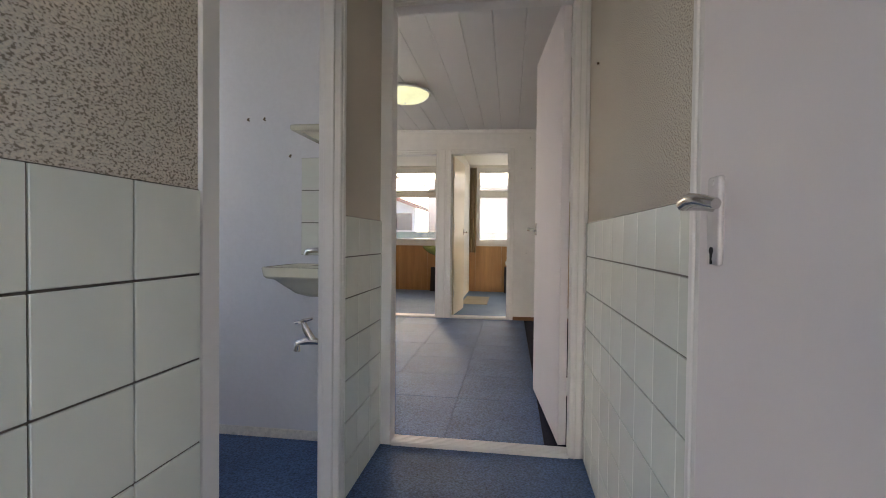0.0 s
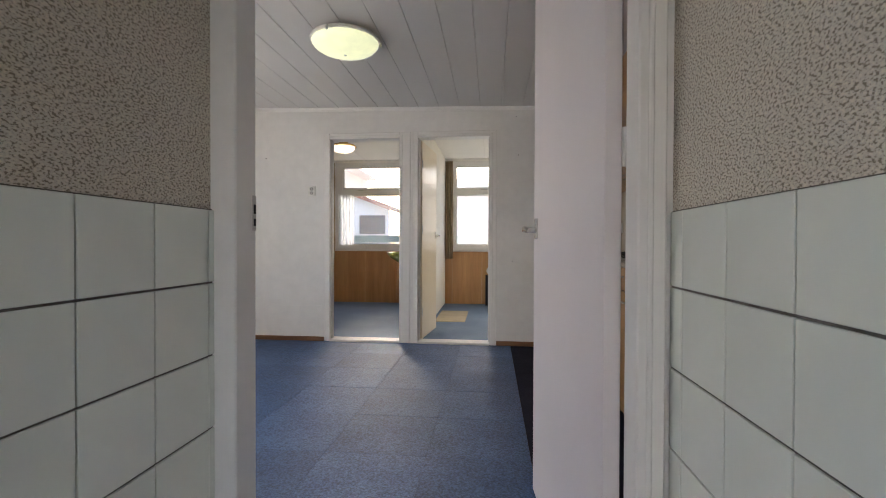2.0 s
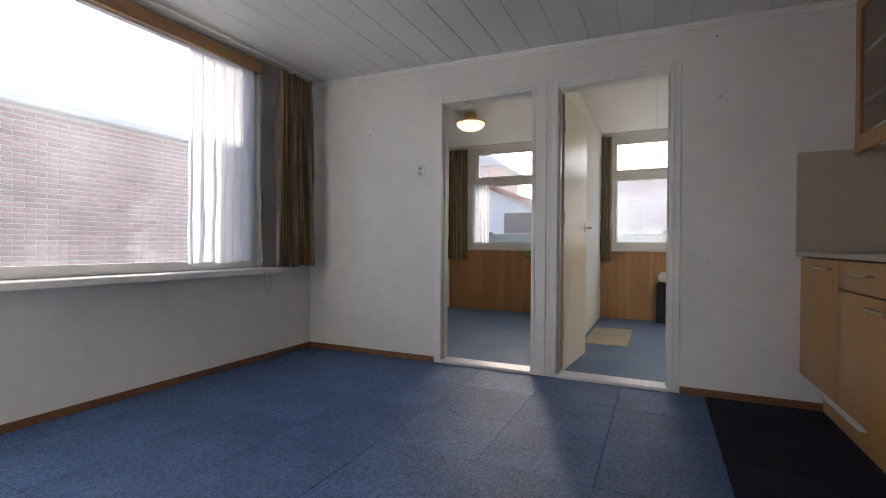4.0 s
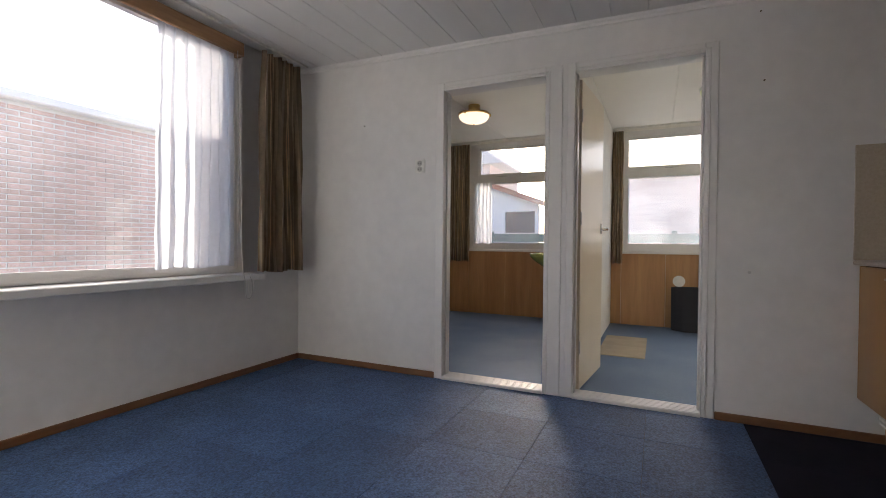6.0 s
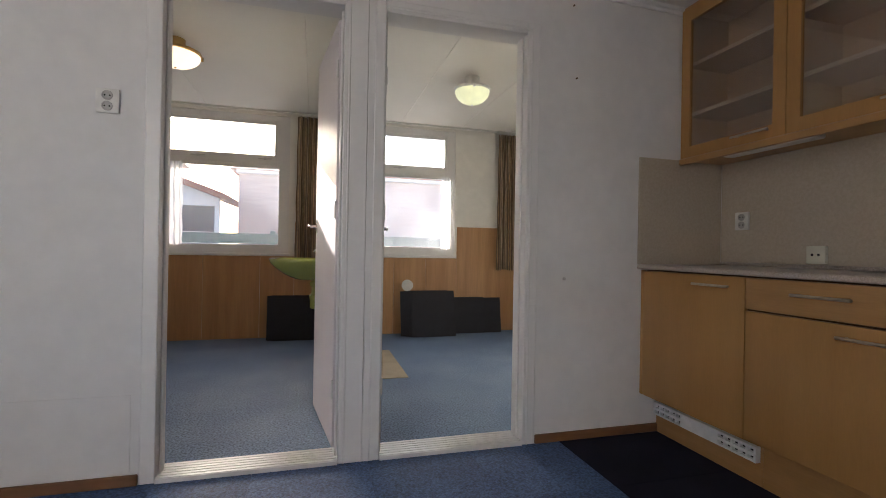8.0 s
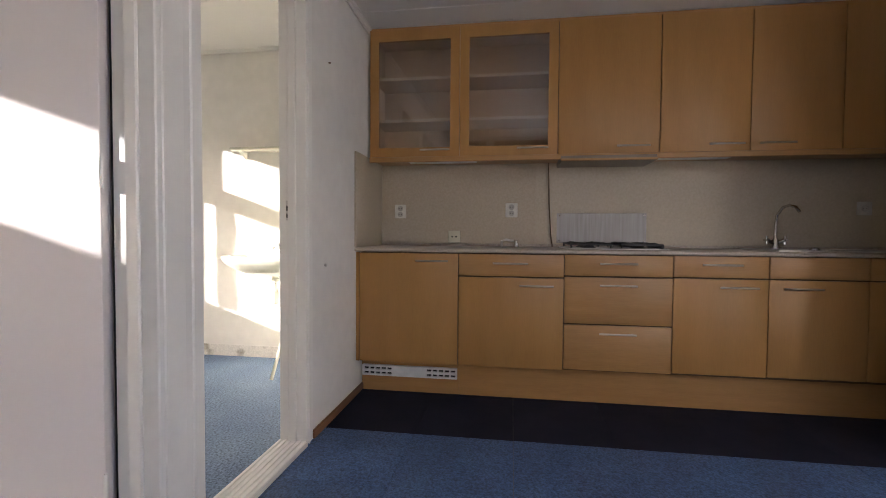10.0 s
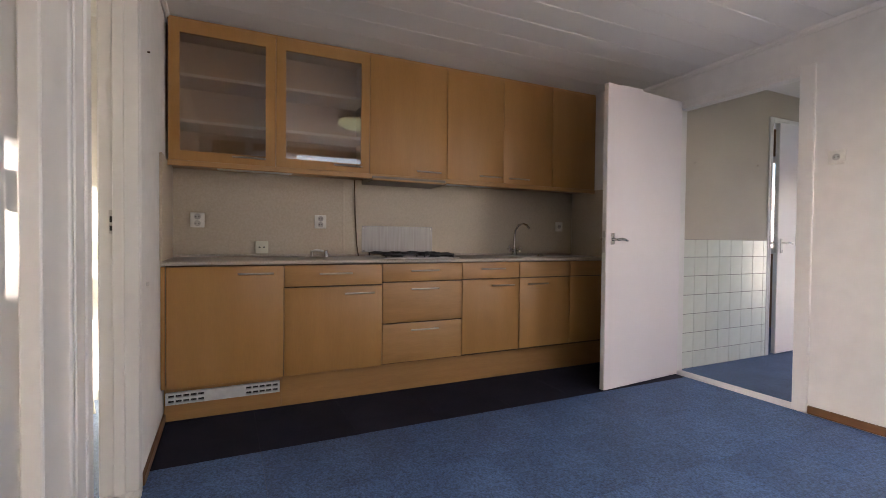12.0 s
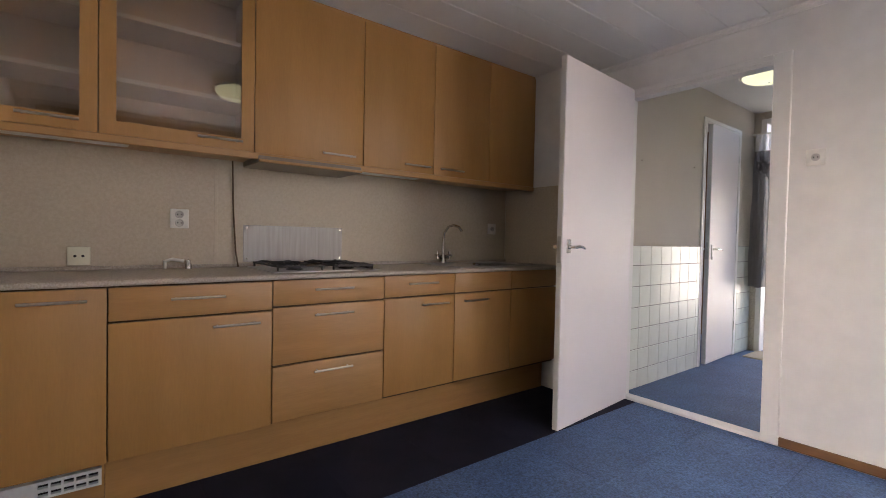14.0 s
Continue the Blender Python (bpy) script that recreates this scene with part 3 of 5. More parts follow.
# ---- doors: built closed along +x from the hinge, then turned ----
def door(name, hinge, angle, width, height, label, plate_long=False, side=1, thick=0.038, handle_z=1.09, material=DOOR):
    """A flush door leaf; the hinge edge is the origin, the leaf runs along +x, its thickness along +y."""
    ob = thing(name, (0, 0, 0), label, "door", kind="structure")
    part("leaf", cuboid(0, width, 0, thick, 0.012, height, bev=0.002), material, ob)
    part("edge", cuboid(width, width + 0.0025, 0.003, thick - 0.003, 0.014, height - 0.002), GLOSSY, ob)
    for z in (0.25, height - 0.95, height - 0.28):
        bm = bmesh.new()
        tube(bm, [(-0.004, -0.004 if side > 0 else thick + 0.004, z), (-0.004, -0.004 if side > 0 else thick + 0.004, z + 0.085)], 0.006, 8)
        part("hinge", bm, GLOSSY, ob, "painted steel butt hinge")
    xh = width - 0.06
    for s in (-1, 1):
        y = 0 if s < 0 else thick
        h = part("handle", handle_mesh(xh, y, handle_z, s), CHROME, ob, "worn chrome lever handle")
        part("handle_plate", plate_mesh(xh, y, handle_z, s, plate_long), ALU if plate_long else CHROME, h, "pale satin handle plate" if plate_long else "")
        if plate_long:
            bm = bmesh.new()
            tube(bm, [(xh, y + s * 0.0085, handle_z - 0.07), (xh, y + s * 0.0095, handle_z - 0.07)], 0.006, 10)
            box(bm, xh - 0.003, xh + 0.003, min(y + s * 0.0085, y + s * 0.0095), max(y + s * 0.0085, y + s * 0.0095), handle_z - 0.09, handle_z - 0.07)
            part("keyhole", bm, BLACK, h)
    bm = bmesh.new()
    box(bm, width, width + 0.004, 0.008, thick - 0.008, handle_z - 0.09, handle_z + 0.06, 0.0008)
    box(bm, width + 0.003, width + 0.012, 0.013, thick - 0.013, handle_z - 0.01, handle_z + 0.014, 0.002)
    part("latch", bm, STEEL, ob)
    ob.matrix_world = pose(hinge[0], hinge[1], 0, 0, 0, angle)
    return ob


def plate_mesh(x, y, z, s, long_plate):
    bm = bmesh.new()
    h0, h1 = (z - 0.092, z + 0.042) if long_plate else (z - 0.035, z + 0.045)
    y0, y1 = sorted((y, y + s * 0.008))
    box(bm, x - 0.019, x + 0.019, y0 - (0.002 if s > 0 else 0), y1 + (0.002 if s < 0 else 0), h0, h1, 0.0045, 3)
    if long_plate:
        for zz in (h0 + 0.010, h1 - 0.010):
            tube(bm, [(x, y + s * 0.008, zz), (x, y + s * 0.0092, zz)], 0.004, 8)
    return bm


def handle_mesh(x, y, z, s):
    bm = bmesh.new()
    tube(bm, [(x, y + s * 0.006, z), (x, y + s * 0.022, z), (x, y + s * 0.045, z)], [0.012, 0.010, 0.010], 12)
    tube(bm, [(x + 0.006, y + s * 0.047, z), (x - 0.03, y + s * 0.052, z + 0.004), (x - 0.065, y + s * 0.054, z + 0.001), (x - 0.098, y + s * 0.048, z - 0.007)],
         [0.0105, 0.010, 0.0085, 0.0075], 12)
    return bm


def angle_to(p, q):
    return math.degrees(math.atan2(q[1] - p[1], q[0] - p[0]))


KD_HINGE, KD_FREE = (0.492, 3.098), (0.416, 3.93)
door("door_1", KD_HINGE, angle_to(KD_HINGE, KD_FREE), 0.835, 2.115, "open pinkish-white flush door between corridor and kitchen", handle_z=1.05)
A_H = (-0.692, 6.738)
door("door_2", (A_H[0], A_H[1]), angle_to(A_H, (-0.780, 7.39)), 0.66, 2.055, "open pinkish-white flush door of the room with the green basin", side=-1)
door("door_3", (-0.502, 6.734), angle_to((-0.502, 6.734), (-0.437, 7.415)), 0.683, 2.05, "open cream flush door of the second back room", material=mat("cream_door_paint", (0.78, 0.69, 0.55), 0.28, scale=2, col2=(0.75, 0.655, 0.51)))
door("door_4", (0.592, 1.03), angle_to((0.592, 1.03), (0.565, 1.68)), 0.650, 2.14, "pinkish-white flush door standing ajar with a long handle plate", plate_long=True, handle_z=1.037, side=-1)


# ---- windows ----
def window(name, axis, lo, a0, a1, z0, z1, panes, label, depth=0.07, w=0.06, sill=None):
    """A white wooden window in an opening: outer frame, one sash and one pane for each (a0, a1, z0, z1)."""
    ob = thing(name, (0, 0, 0), label, "window", kind="structure")
    def bar(p, q, r, s, t0, t1, bev=0.004):
        return (t0, t1, p, q, r, s, bev) if axis == 'x' else (p, q, t0, t1, r, s, bev)
    bm = bmesh.new()
    slab_with_holes(bm, axis, lo, lo + depth, a0, a1, z0, z1, [(p - 0.035, q + 0.035, r - 0.035, s + 0.035) for p, q, r, s in panes])
    part("window_frame", bm, GLOSSY, ob, smooth=False)
    for p, q, r, s in panes:
        bm = bmesh.new()
        slab_with_holes(bm, axis, lo + 0.012, lo + 0.055, p - 0.035, q + 0.035, r - 0.035, s + 0.035, [(p, q, r, s)])
        sash = part("sash", bm, GLOSSY, ob, smooth=False)
        g = part("pane", cuboid(*bar(p - 0.004, q + 0.004, r - 0.004, s + 0.004, lo + 0.032, lo + 0.036, 0)), GLASS, sash, "clear glass pane")
        g.visible_shadow = False
    return ob


def window_sash_catch(parent, x, y, z):
    bm = bmesh.new()
    tube(bm, [(x - 0.07, y, z), (x, y - 0.012, z), (x + 0.07, y, z + 0.004)], 0.006, 8)
    box(bm, x - 0.015, x + 0.015, y - 0.012, y + 0.004, z - 0.012, z + 0.012, 0.003)
    part("catch", bm, STEEL, parent)


ww = window("window_1", 'x', XW - 0.02, WEST_WIN[0], WEST_WIN[1], WEST_WIN[2], WEST_WIN[3], [(3.26, 5.875, 0.812, 2.25)], "wide white-framed kitchen window above a long sill", depth=0.06)
part("window_sill", cuboid(XW, -2.55, 3.1, 6.03, 0.705, 0.748, bev=0.006), GLOSSY, ww)
part("apron", cuboid(XW, XW + 0.03, 3.1, 5.99, 0.748, 0.765, bev=0.003), GLOSSY, ww)
part("side_post", cuboid(XW + 0.001, XW + 0.045, 5.935, 5.975, 0.765, 2.26, bev=0.004), GLOSSY, ww)
wa = window("window_2", 'y', YB + 0.02, WA[0], WA[1], WA[2], WA[3], [(-2.307, -1.256, 1.948, 2.28), (-2.375, -1.208, 0.985, 1.808)], "white-framed window with a top light in the west back room")
wb = window("window_3", 'y', YB + 0.02, WB[0], WB[1], WB[2], WB[3], [(-0.375, 0.638, 1.938, 2.27), (-0.375, 0.722, 0.99, 1.80)], "white-framed window with a top light in the east back room")
for w_, cx in ((wa, -1.35), (wa, -2.0), (wb, 0.1)):
    window_sash_catch(w_, cx, YB + 0.02, 1.905)
part("window_sill", cuboid(WA[0] - 0.02, WA[1] + 0.02, YB - 0.03, YB + 0.03, 0.87, 0.90, bev=0.005), GLOSSY, wa)
part("window_sill", cuboid(WB[0] - 0.02, WB[1] + 0.02, YB - 0.03, YB + 0.03, 0.87, 0.90, bev=0.005), GLOSSY, wb)
wt = window("window_4", 'x', -2.20, 1.35, 2.75, 0.8, 2.35, [(1.43, 2.67, 0.88, 2.27)], "white-framed washroom window")
wsr = window("window_5", 'y', 0.1, 1.2, 2.4, 0.9, 2.1, [(1.28, 2.32, 0.98, 2.02)], "white-framed side room window")

# ---- kitchen units ----
FX = 0.872           # faces of the base units
UX = 1.108           # faces of the wall units
BREAKS = [6.565, 5.961, 5.355, 4.771, 4.289, 3.81, 3.345]
UBREAKS = [6.575, 5.987, 5.378, 4.786, 4.29, 3.81, 3.345]


def bar_handle(y0, y1, z, x):
    """A thin bar on two posts, along y, standing off a front at x."""
    bm = bmesh.new()
    tube(bm, [(x - 0.026, y0, z), (x - 0.026, y1, z)], 0.0055, 8)
    for y in (y0 + 0.02, y1 - 0.02):
        tube(bm, [(x, y, z), (x - 0.026, y, z)], 0.004, 8)
    return bm


def front(parent, name, y0, y1, z0, z1, handle=None, x=FX, glass=False):
    g = 0.0022
    if glass:
        bm = slab_with_holes(bmesh.new(), 'x', x, x + 0.019, y0 + g, y1 - g, z0 + g, z1 - g, [(y0 + 0.060, y1 - 0.060, z0 + 0.060, z1 - 0.072)])
        f = part(name, bm, BEECH, parent, smooth=False)
        p = part("pane", cuboid(x + 0.008, x + 0.012, y0 + 0.055, y1 - 0.055, z0 + 0.055, z1 - 0.067), CABGLASS, f, "smoked glass pane")
        p.visible_shadow = False
    else:
        f = part(name, cuboid(x, x + 0.019, y0 + g, y1 - g, z0 + g, z1 - g, bev=0.0022, seg=2), BEECH_H if name == "drawer" else BEECH, parent)
    if handle:
        part("handle", bar_handle(*handle, x), BRASSY, f, "thin satin metal bar handle")
    return f


base_rows = [
    ("tall door", [("door", 0.212, 0.876, "R")]),
    ("drawer over door", [("drawer", 0.745, 0.876, "C"), ("door", 0.214, 0.741, "R")]),
    ("three drawers", [("drawer", 0.757, 0.878, "C"), ("drawer", 0.485, 0.753, "C"), ("drawer", 0.220, 0.481, "C")]),
    ("drawer over door", [("drawer", 0.760, 0.880, "C"), ("door", 0.226, 0.756, "R")]),
    ("drawer over door", [("drawer", 0.760, 0.880, ""), ("door", 0.228, 0.756, "L")]),
    ("drawer over door", [("drawer", 0.760, 0.880, ""), ("door", 0.228, 0.756, "")]),
]
for i, (what, fronts) in enumerate(base_rows):
    y1, y0 = BREAKS[i], BREAKS[i + 1]
    ob = thing("base_cabinet", (FX, (y0 + y1) / 2, 0), f"light beech base cabinet with {what}, under the worktop", "cabinet", "base cabinets of the kitchen row")
    part("body", cuboid(FX + 0.021, XE - 0.004, y0 + 0.001, y1 - 0.001, 0.214, 0.878), EDGE, ob)
    for nm, z0, z1, side in fronts:
        zh = z1 - 0.045 if z1 - z0 > 0.2 else (z0 + z1) / 2 + 0.012
        hd = {"R": (y0 + 0.06, y0 + 0.25, zh), "L": (y1 - 0.25, y1 - 0.06, zh), "C": ((y0 + y1) / 2 - 0.10, (y0 + y1) / 2 + 0.10, zh), "": None}[side]
        front(ob, nm, y0, y1, z0, z1, hd)
# one plinth under the whole row, with the vent grille of the built-in fridge
pl = thing("plinth", (0.985, 4.96, 0.0), "long beech plinth board under the base cabinets", "plinth")
for a, b in ((3.345, 5.9635), (5.9645, 6.585)):
    part("board", cuboid(0.985, 1.003, a, b, 0.0, 0.211, bev=0.0015), BEECH_H, pl)
gr = thing("vent_grille", (0.97, 6.28, 0.11), "white plastic vent grille in the plinth below the fridge door", "grille")
bm = slab_with_holes(bmesh.new(), 'x', 0.958, 0.984, 5.975, 6.575, 0.10, 0.165,
                     [(y, y + 0.030, z, z + 0.016) for y in (5.985, 6.022, 6.059, 6.096, 6.133, 6.385, 6.422, 6.459, 6.496, 6.533) for z in (0.109, 0.138)])
part("frame", bm, GRILLE, gr, smooth=False)
part("backing", cuboid(0.978, 0.9845, 5.98, 6.57, 0.104, 0.161), BLACK, gr)
solid("filler_strip", cuboid(FX + 0.004, FX + 0.022, 6.567, 6.588, 0.212, 0.876, bev=0.002), BEECH, "beech filler strip between cabinet and wall", "panel")

wt_ = thing("worktop", (0.85, 4.96, 0.87), "speckled beige laminate worktop with a rounded front edge", "worktop")
bm = bmesh.new()
prof = [(0.858, 0.8815), (0.852, 0.884), (0.850, 0.888), (0.850, 0.897), (0.853, 0.903), (0.860, 0.907), (XE - 0.022, 0.907), (XE - 0.022, 0.8815)]
f = [bm.verts.new((x, 3.332, z)) for x, z in prof]
k = [bm.verts.new((x, 6.588, z)) for x, z in prof]
for j in range(8):
    bm.faces.new((f[j], f[(j + 1) % 8], k[(j + 1) % 8], k[j]))
bm.faces.new(f)
bm.faces.new(k)
part("top", bm, WORKTOP, wt_)
part("upstand", cuboid(XE - 0.034, XE - 0.0225, 3.34, 6.575, 0.9072, 0.925, bev=0.003), WORKTOP, wt_)

bs = thing("backsplash", (XE, 5, 0.9), "speckled beige wall panels behind the worktop", "backsplash")
part("panel", cuboid(XE - 0.0215, XE - 0.002, 5.492, 6.575, 0.907, 1.50), SPLASH, bs)
part("panel", cuboid(XE - 0.0205, XE - 0.002, 3.345, 5.488, 0.907, 1.50), SPLASH2, bs, "paler beige wall panel")
part("side_panel", cuboid(0.85, XE - 0.022, 6.576, 6.589, 0.907, 1.482, bev=0.002), SPLASH, bs)
part("side_panel", cuboid(0.85, XE - 0.022, 3.331, 3.344, 0.907, 1.482, bev=0.002), SPLASH, bs)
part("joint_strip", cuboid(XE - 0.0240, XE - 0.0216, 5.480, 5.496, 0.925, 1.472, bev=0.0008), SPLASH2, bs, "pale joint strip")

# wall units
for i in range(6):
    y1, y0 = UBREAKS[i], UBREAKS[i + 1]
    glass = i < 2
    lab = "beech wall cabinet with a smoked glass door and two shelves" if glass else "plain light beech wall cabinet up to the ceiling"
    ob = thing("wall_cabinet", (UX, (y0 + y1) / 2, 1.48), lab, "cabinet", "wall cabinets of the kitchen row")
    z0, z1 = 1.488, 2.298
    if glass:
        part("side", cuboid(UX + 0.0205, XE - 0.003, y0 + 0.001, y0 + 0.017, z0, z1), BEECH_IN, ob)
        part("side", cuboid(UX + 0.0205, XE - 0.003, y1 - 0.017, y1 - 0.001, z0, z1), BEECH_IN, ob)
        part("top", cuboid(UX + 0.0205, XE - 0.003, y0 + 0.017, y1 - 0.017, z1 - 0.017, z1), BEECH_IN, ob)
        part("bottom", cuboid(UX + 0.0205, XE - 0.003, y0 + 0.017, y1 - 0.017, z0, z0 + 0.017), BEECH_IN, ob)
        part("back", cuboid(XE - 0.010, XE - 0.003, y0 + 0.017, y1 - 0.017, z0 + 0.017, z1 - 0.017), BEECH_IN, ob)
        for zs in (1.715, 1.985):
            sh = part("shelf", cuboid(UX + 0.032, XE - 0.012, y0 + 0.018, y1 - 0.018, zs, zs + 0.018, bev=0.001), BEECH_IN, ob)
            part("edging", cuboid(UX + 0.0295, UX + 0.0325, y0 + 0.018, y1 - 0.018, zs - 0.0005, zs + 0.0185), SHELF_EDGE, sh, "pale shelf edging")
    else:
        part("body", cuboid(UX + 0.0205, XE - 0.003, y0 + 0.001, y1 - 0.001, z0, z1), EDGE, ob)
    hs = {0: (y0 + 0.06, y0 + 0.25), 1: (y0 + 0.06, y0 + 0.25), 2: (y0 + 0.06, y0 + 0.25), 3: (y0 + 0.04, y0 + 0.23), 4: (y1 - 0.23, y1 - 0.04), 5: None}[i]
    front(ob, "door", y0, y1, z0 - 0.004, z1, (*hs, z0 + 0.037) if hs else None, x=UX, glass=glass)
solid("light_pelmet", cuboid(UX - 0.004, UX + 0.016, 3.345, 6.585, 1.452, 1.486, bev=0.004), BEECH_H, "beech light pelmet below the wall cabinets", "pelmet")
solid("cabinet_underside", cuboid(UX + 0.016, XE - 0.023, 3.346, 6.573, 1.474, 1.487), BEECH_H, "beech underside board of the wall cabinets", "panel")
solid("cornice_strip", cuboid(UX + 0.01, XE - 0.003, 3.345, 6.588, 2.299, 2.314), BEECH_H, "beech strip between wall cabinets and ceiling", "panel")

# hood and slim lamps under the wall units
hood = thing("extractor_hood", (1.2, 5.08, 1.45), "slim grey pull-out extractor hood above the hob", "extractor hood")
part("body", cuboid(1.10, 1.38, 4.80, 5.36, 1.440, 1.474, bev=0.004), HOODGREY, hood)
part("lip", cuboid(1.088, 1.104, 4.80, 5.36, 1.441, 1.455, bev=0.003), BEECH_H, hood)
for y in (6.1, 4.6):
    lp = thing("cabinet_lamp", (1.16, y, 1.46), "slim white lamp strip under the wall cabinets", "lamp")
    part("housing", cuboid(1.13, 1.19, y - 0.22, y + 0.22, 1.450, 1.474, bev=0.006, seg=2), PLASTIC, lp)

# hob
hob = thing("gas_hob", (1.12, 5.06, 0.907), "steel four-burner gas hob with black pan supports in the worktop", "hob")
part("plate", cuboid(0.90, 1.36, 4.78, 5.34, 0.9072, 0.914, bev=0.003, seg=2), STEEL, hob)
for bx in (1.03, 1.25):
    for by in (4.92, 5.20):
        bm = bmesh.new()
        lathe(bm, [(0, 0.928), (0.028, 0.928), (0.032, 0.925), (0.032, 0.920), (0.040, 0.919), (0.042, 0.914), (0.0, 0.914)], (bx, by, 0), 20)
        part("burner", bm, IRON, hob)
for by in (4.92, 5.20):
    bm = bmesh.new()
    for x in (0.94, 1.14, 1.335):
        box(bm, x - 0.005, x + 0.005, by - 0.115, by + 0.115, 0.930, 0.940, 0.002)
    for y in (by - 0.11, by + 0.11):
        box(bm, 0.94, 1.335, y - 0.005, y + 0.005, 0.9305, 0.9395, 0.002)
    for bx in (1.03, 1.25):
        for a in range(4):
            d = Vector((math.cos(a * math.pi / 2 + 0.785), math.sin(a * math.pi / 2 + 0.785), 0))
            c = Vector((bx, by, 0.938))
            tube(bm, [c + d * 0.03, c + d * 0.10 + Vector((0, 0, 0.006)), c + d * 0.125], 0.0045, 6)
    for x in (0.945, 1.33):
        for y in (by - 0.11, by + 0.11):
            tube(bm, [(x, y, 0.9135), (x, y, 0.932)], 0.006, 6)
    part("pan_support", bm, IRON, hob, "black cast-iron pan support")
for i in range(4):
    bm = bmesh.new()
    lathe(bm, [(0, 0.934), (0.014, 0.934), (0.017, 0.930), (0.018, 0.914), (0, 0.914)], (1.00 + i * 0.07, 4.80, 0), 16)
    part("knob", bm, IRON, hob)
sg = thing("splash_guard", (XE - 0.025, 5.06, 1.03), "brushed steel splash plate on the wall behind the hob", "splash guard")
part("plate", cuboid(XE - 0.026, XE - 0.0235, 4.775, 5.352, 0.935, 1.135, bev=0.0008), STEEL_DULL, sg)
for y in (4.79, 5.335):
    for z in (0.95, 1.12):
        bm = bmesh.new()
        tube(bm, [(XE - 0.026, y, z), (XE - 0.0285, y, z)], 0.005, 10)
        part("screw", bm, CHROME, sg)

# sink and tap
sk = thing("sink", (1.1, 3.8, 0.907), "stainless steel inset sink in the worktop", "sink")
bm = slab_with_holes(bmesh.new(), 'x', 0, 0.006, 3.55, 4.23, 0.90, 1.33, [(3.58, 3.93, 0.94, 1.28)])
for v in bm.verts:
    v.co = Vector((v.co.z, v.co.y, 0.9073 + v.co.x))
part("rim", bm, STEEL, sk, smooth=False)
bm = bmesh.new()
box(bm, 0.945, 1.275, 3.585, 3.925, 0.9076, 0.9085)
part("bowl", bm, mat("dull_steel_bowl", (0.30, 0.29, 0.27), 0.35, 1.0), sk)
bm = bmesh.new()
lathe(bm, [(0, 0.925), (0.02, 0.925), (0.024, 0.920), (0.025, 0.913), (0, 0.913)], (1.02, 3.99, 0), 20)
part("plug", bm, CHROME, sk)
tp = thing("kitchen_tap", (1.32, 4.03, 0.913), "chrome mixer tap with a tall curved spout and two handles", "tap")
bm = bmesh.new()
lathe(bm, [(0, 0.913), (0.027, 0.913), (0.026, 0.925), (0.019, 0.935), (0.018, 0.965), (0.013, 0.975), (0, 0.975)], (1.33, 4.03, 0), 20)
part("body", bm, CHROME, tp)
bm = bmesh.new()
tube(bm, [(1.33, 4.03, 0.97), (1.33, 4.03, 1.05), (1.325, 4.025, 1.12), (1.30, 4.01, 1.165), (1.26, 3.995, 1.178), (1.22, 3.98, 1.165), (1.20, 3.97, 1.135)], 0.009, 12)
part("spout", bm, CHROME, tp)
for s in (-1, 1):
    bm = bmesh.new()
    tube(bm, [(1.33, 4.03 + s * 0.015, 0.95), (1.325, 4.03 + s * 0.05, 0.965)], [0.012, 0.012], 10)
    for a in range(4):
        d = Vector((math.cos(a * math.pi / 2), 0, math.sin(a * math.pi / 2))) * 0.026
        c = Vector((1.325, 4.03 + s * 0.052, 0.966))
        tube(bm, [c, c + d], [0.006, 0.0075], 8)
    part("tap_handle", bm, CHROME, tp)


# ---- sockets and switches: built facing -x at the origin ----
def socket(name, n, label, group=""):
    ob = thing(name, (0, 0, 0), label, "socket", group)
    h = 0.048 if n > 1 else 0.042
    part("plate", cuboid(-0.011, 0, -0.041, 0.041, -h, h, bev=0.004, seg=2), PLASTIC, ob)
    for i in range(n):
        z = (i - (n - 1) / 2) * 0.042
        bm = bmesh.new()
        lathe(bm, [(0.0, 0.0113), (0.014, 0.0113), (0.0155, 0.0145), (0.0185, 0.0148), (0.0192, 0.0108), (0, 0.0108)], (-0.0005, 0, z), 24, Euler((0, radians(-90), 0)).to_matrix().to_4x4())
        # the well is shallow, so its shade is put into the grey colour
        d = part("well", bm, PLASTIC_GREY, ob)
        bm = bmesh.new()
        for s in (-1, 1):
            tube(bm, [(-0.0110, s * 0.0085, z), (-0.0125, s * 0.0085, z)], 0.0032, 8)
        part("pin_hole", bm, BLACK, d)
    return ob


SOCK2 = socket("double_socket", 2, "white upright double power socket on the wall", "double sockets")
SOCK2.matrix_world = pose(XE - 0.0215, 6.438, 1.148)
copy_thing(SOCK2, pose(XE - 0.0215, 5.656, 1.156))
copy_thing(SOCK2, pose(-1.618, YN0, 1.529, 0, 0, 90))
SOCK1 = socket("single_socket", 1, "white single power socket on the wall", "single sockets")
SOCK1.matrix_world = pose(-0.532, YS1, 1.541, 0, 0, -90)
copy_thing(SOCK1, pose(XE - 0.0205, 3.50, 1.165))
ant = thing("aerial_socket", (0, 0, 0), "yellowed square aerial socket with two dark holes", "socket")
part("plate", cuboid(-0.020, 0, -0.042, 0.042, -0.042, 0.042, bev=0.004, seg=2), CREAM, ant)
for s in (-1, 1):
    bm = bmesh.new()
    tube(bm, [(-0.0195, s * 0.014, 0), (-0.0215, s * 0.014, 0)], 0.006, 10)
    part("hole", bm, BLACK, ant)
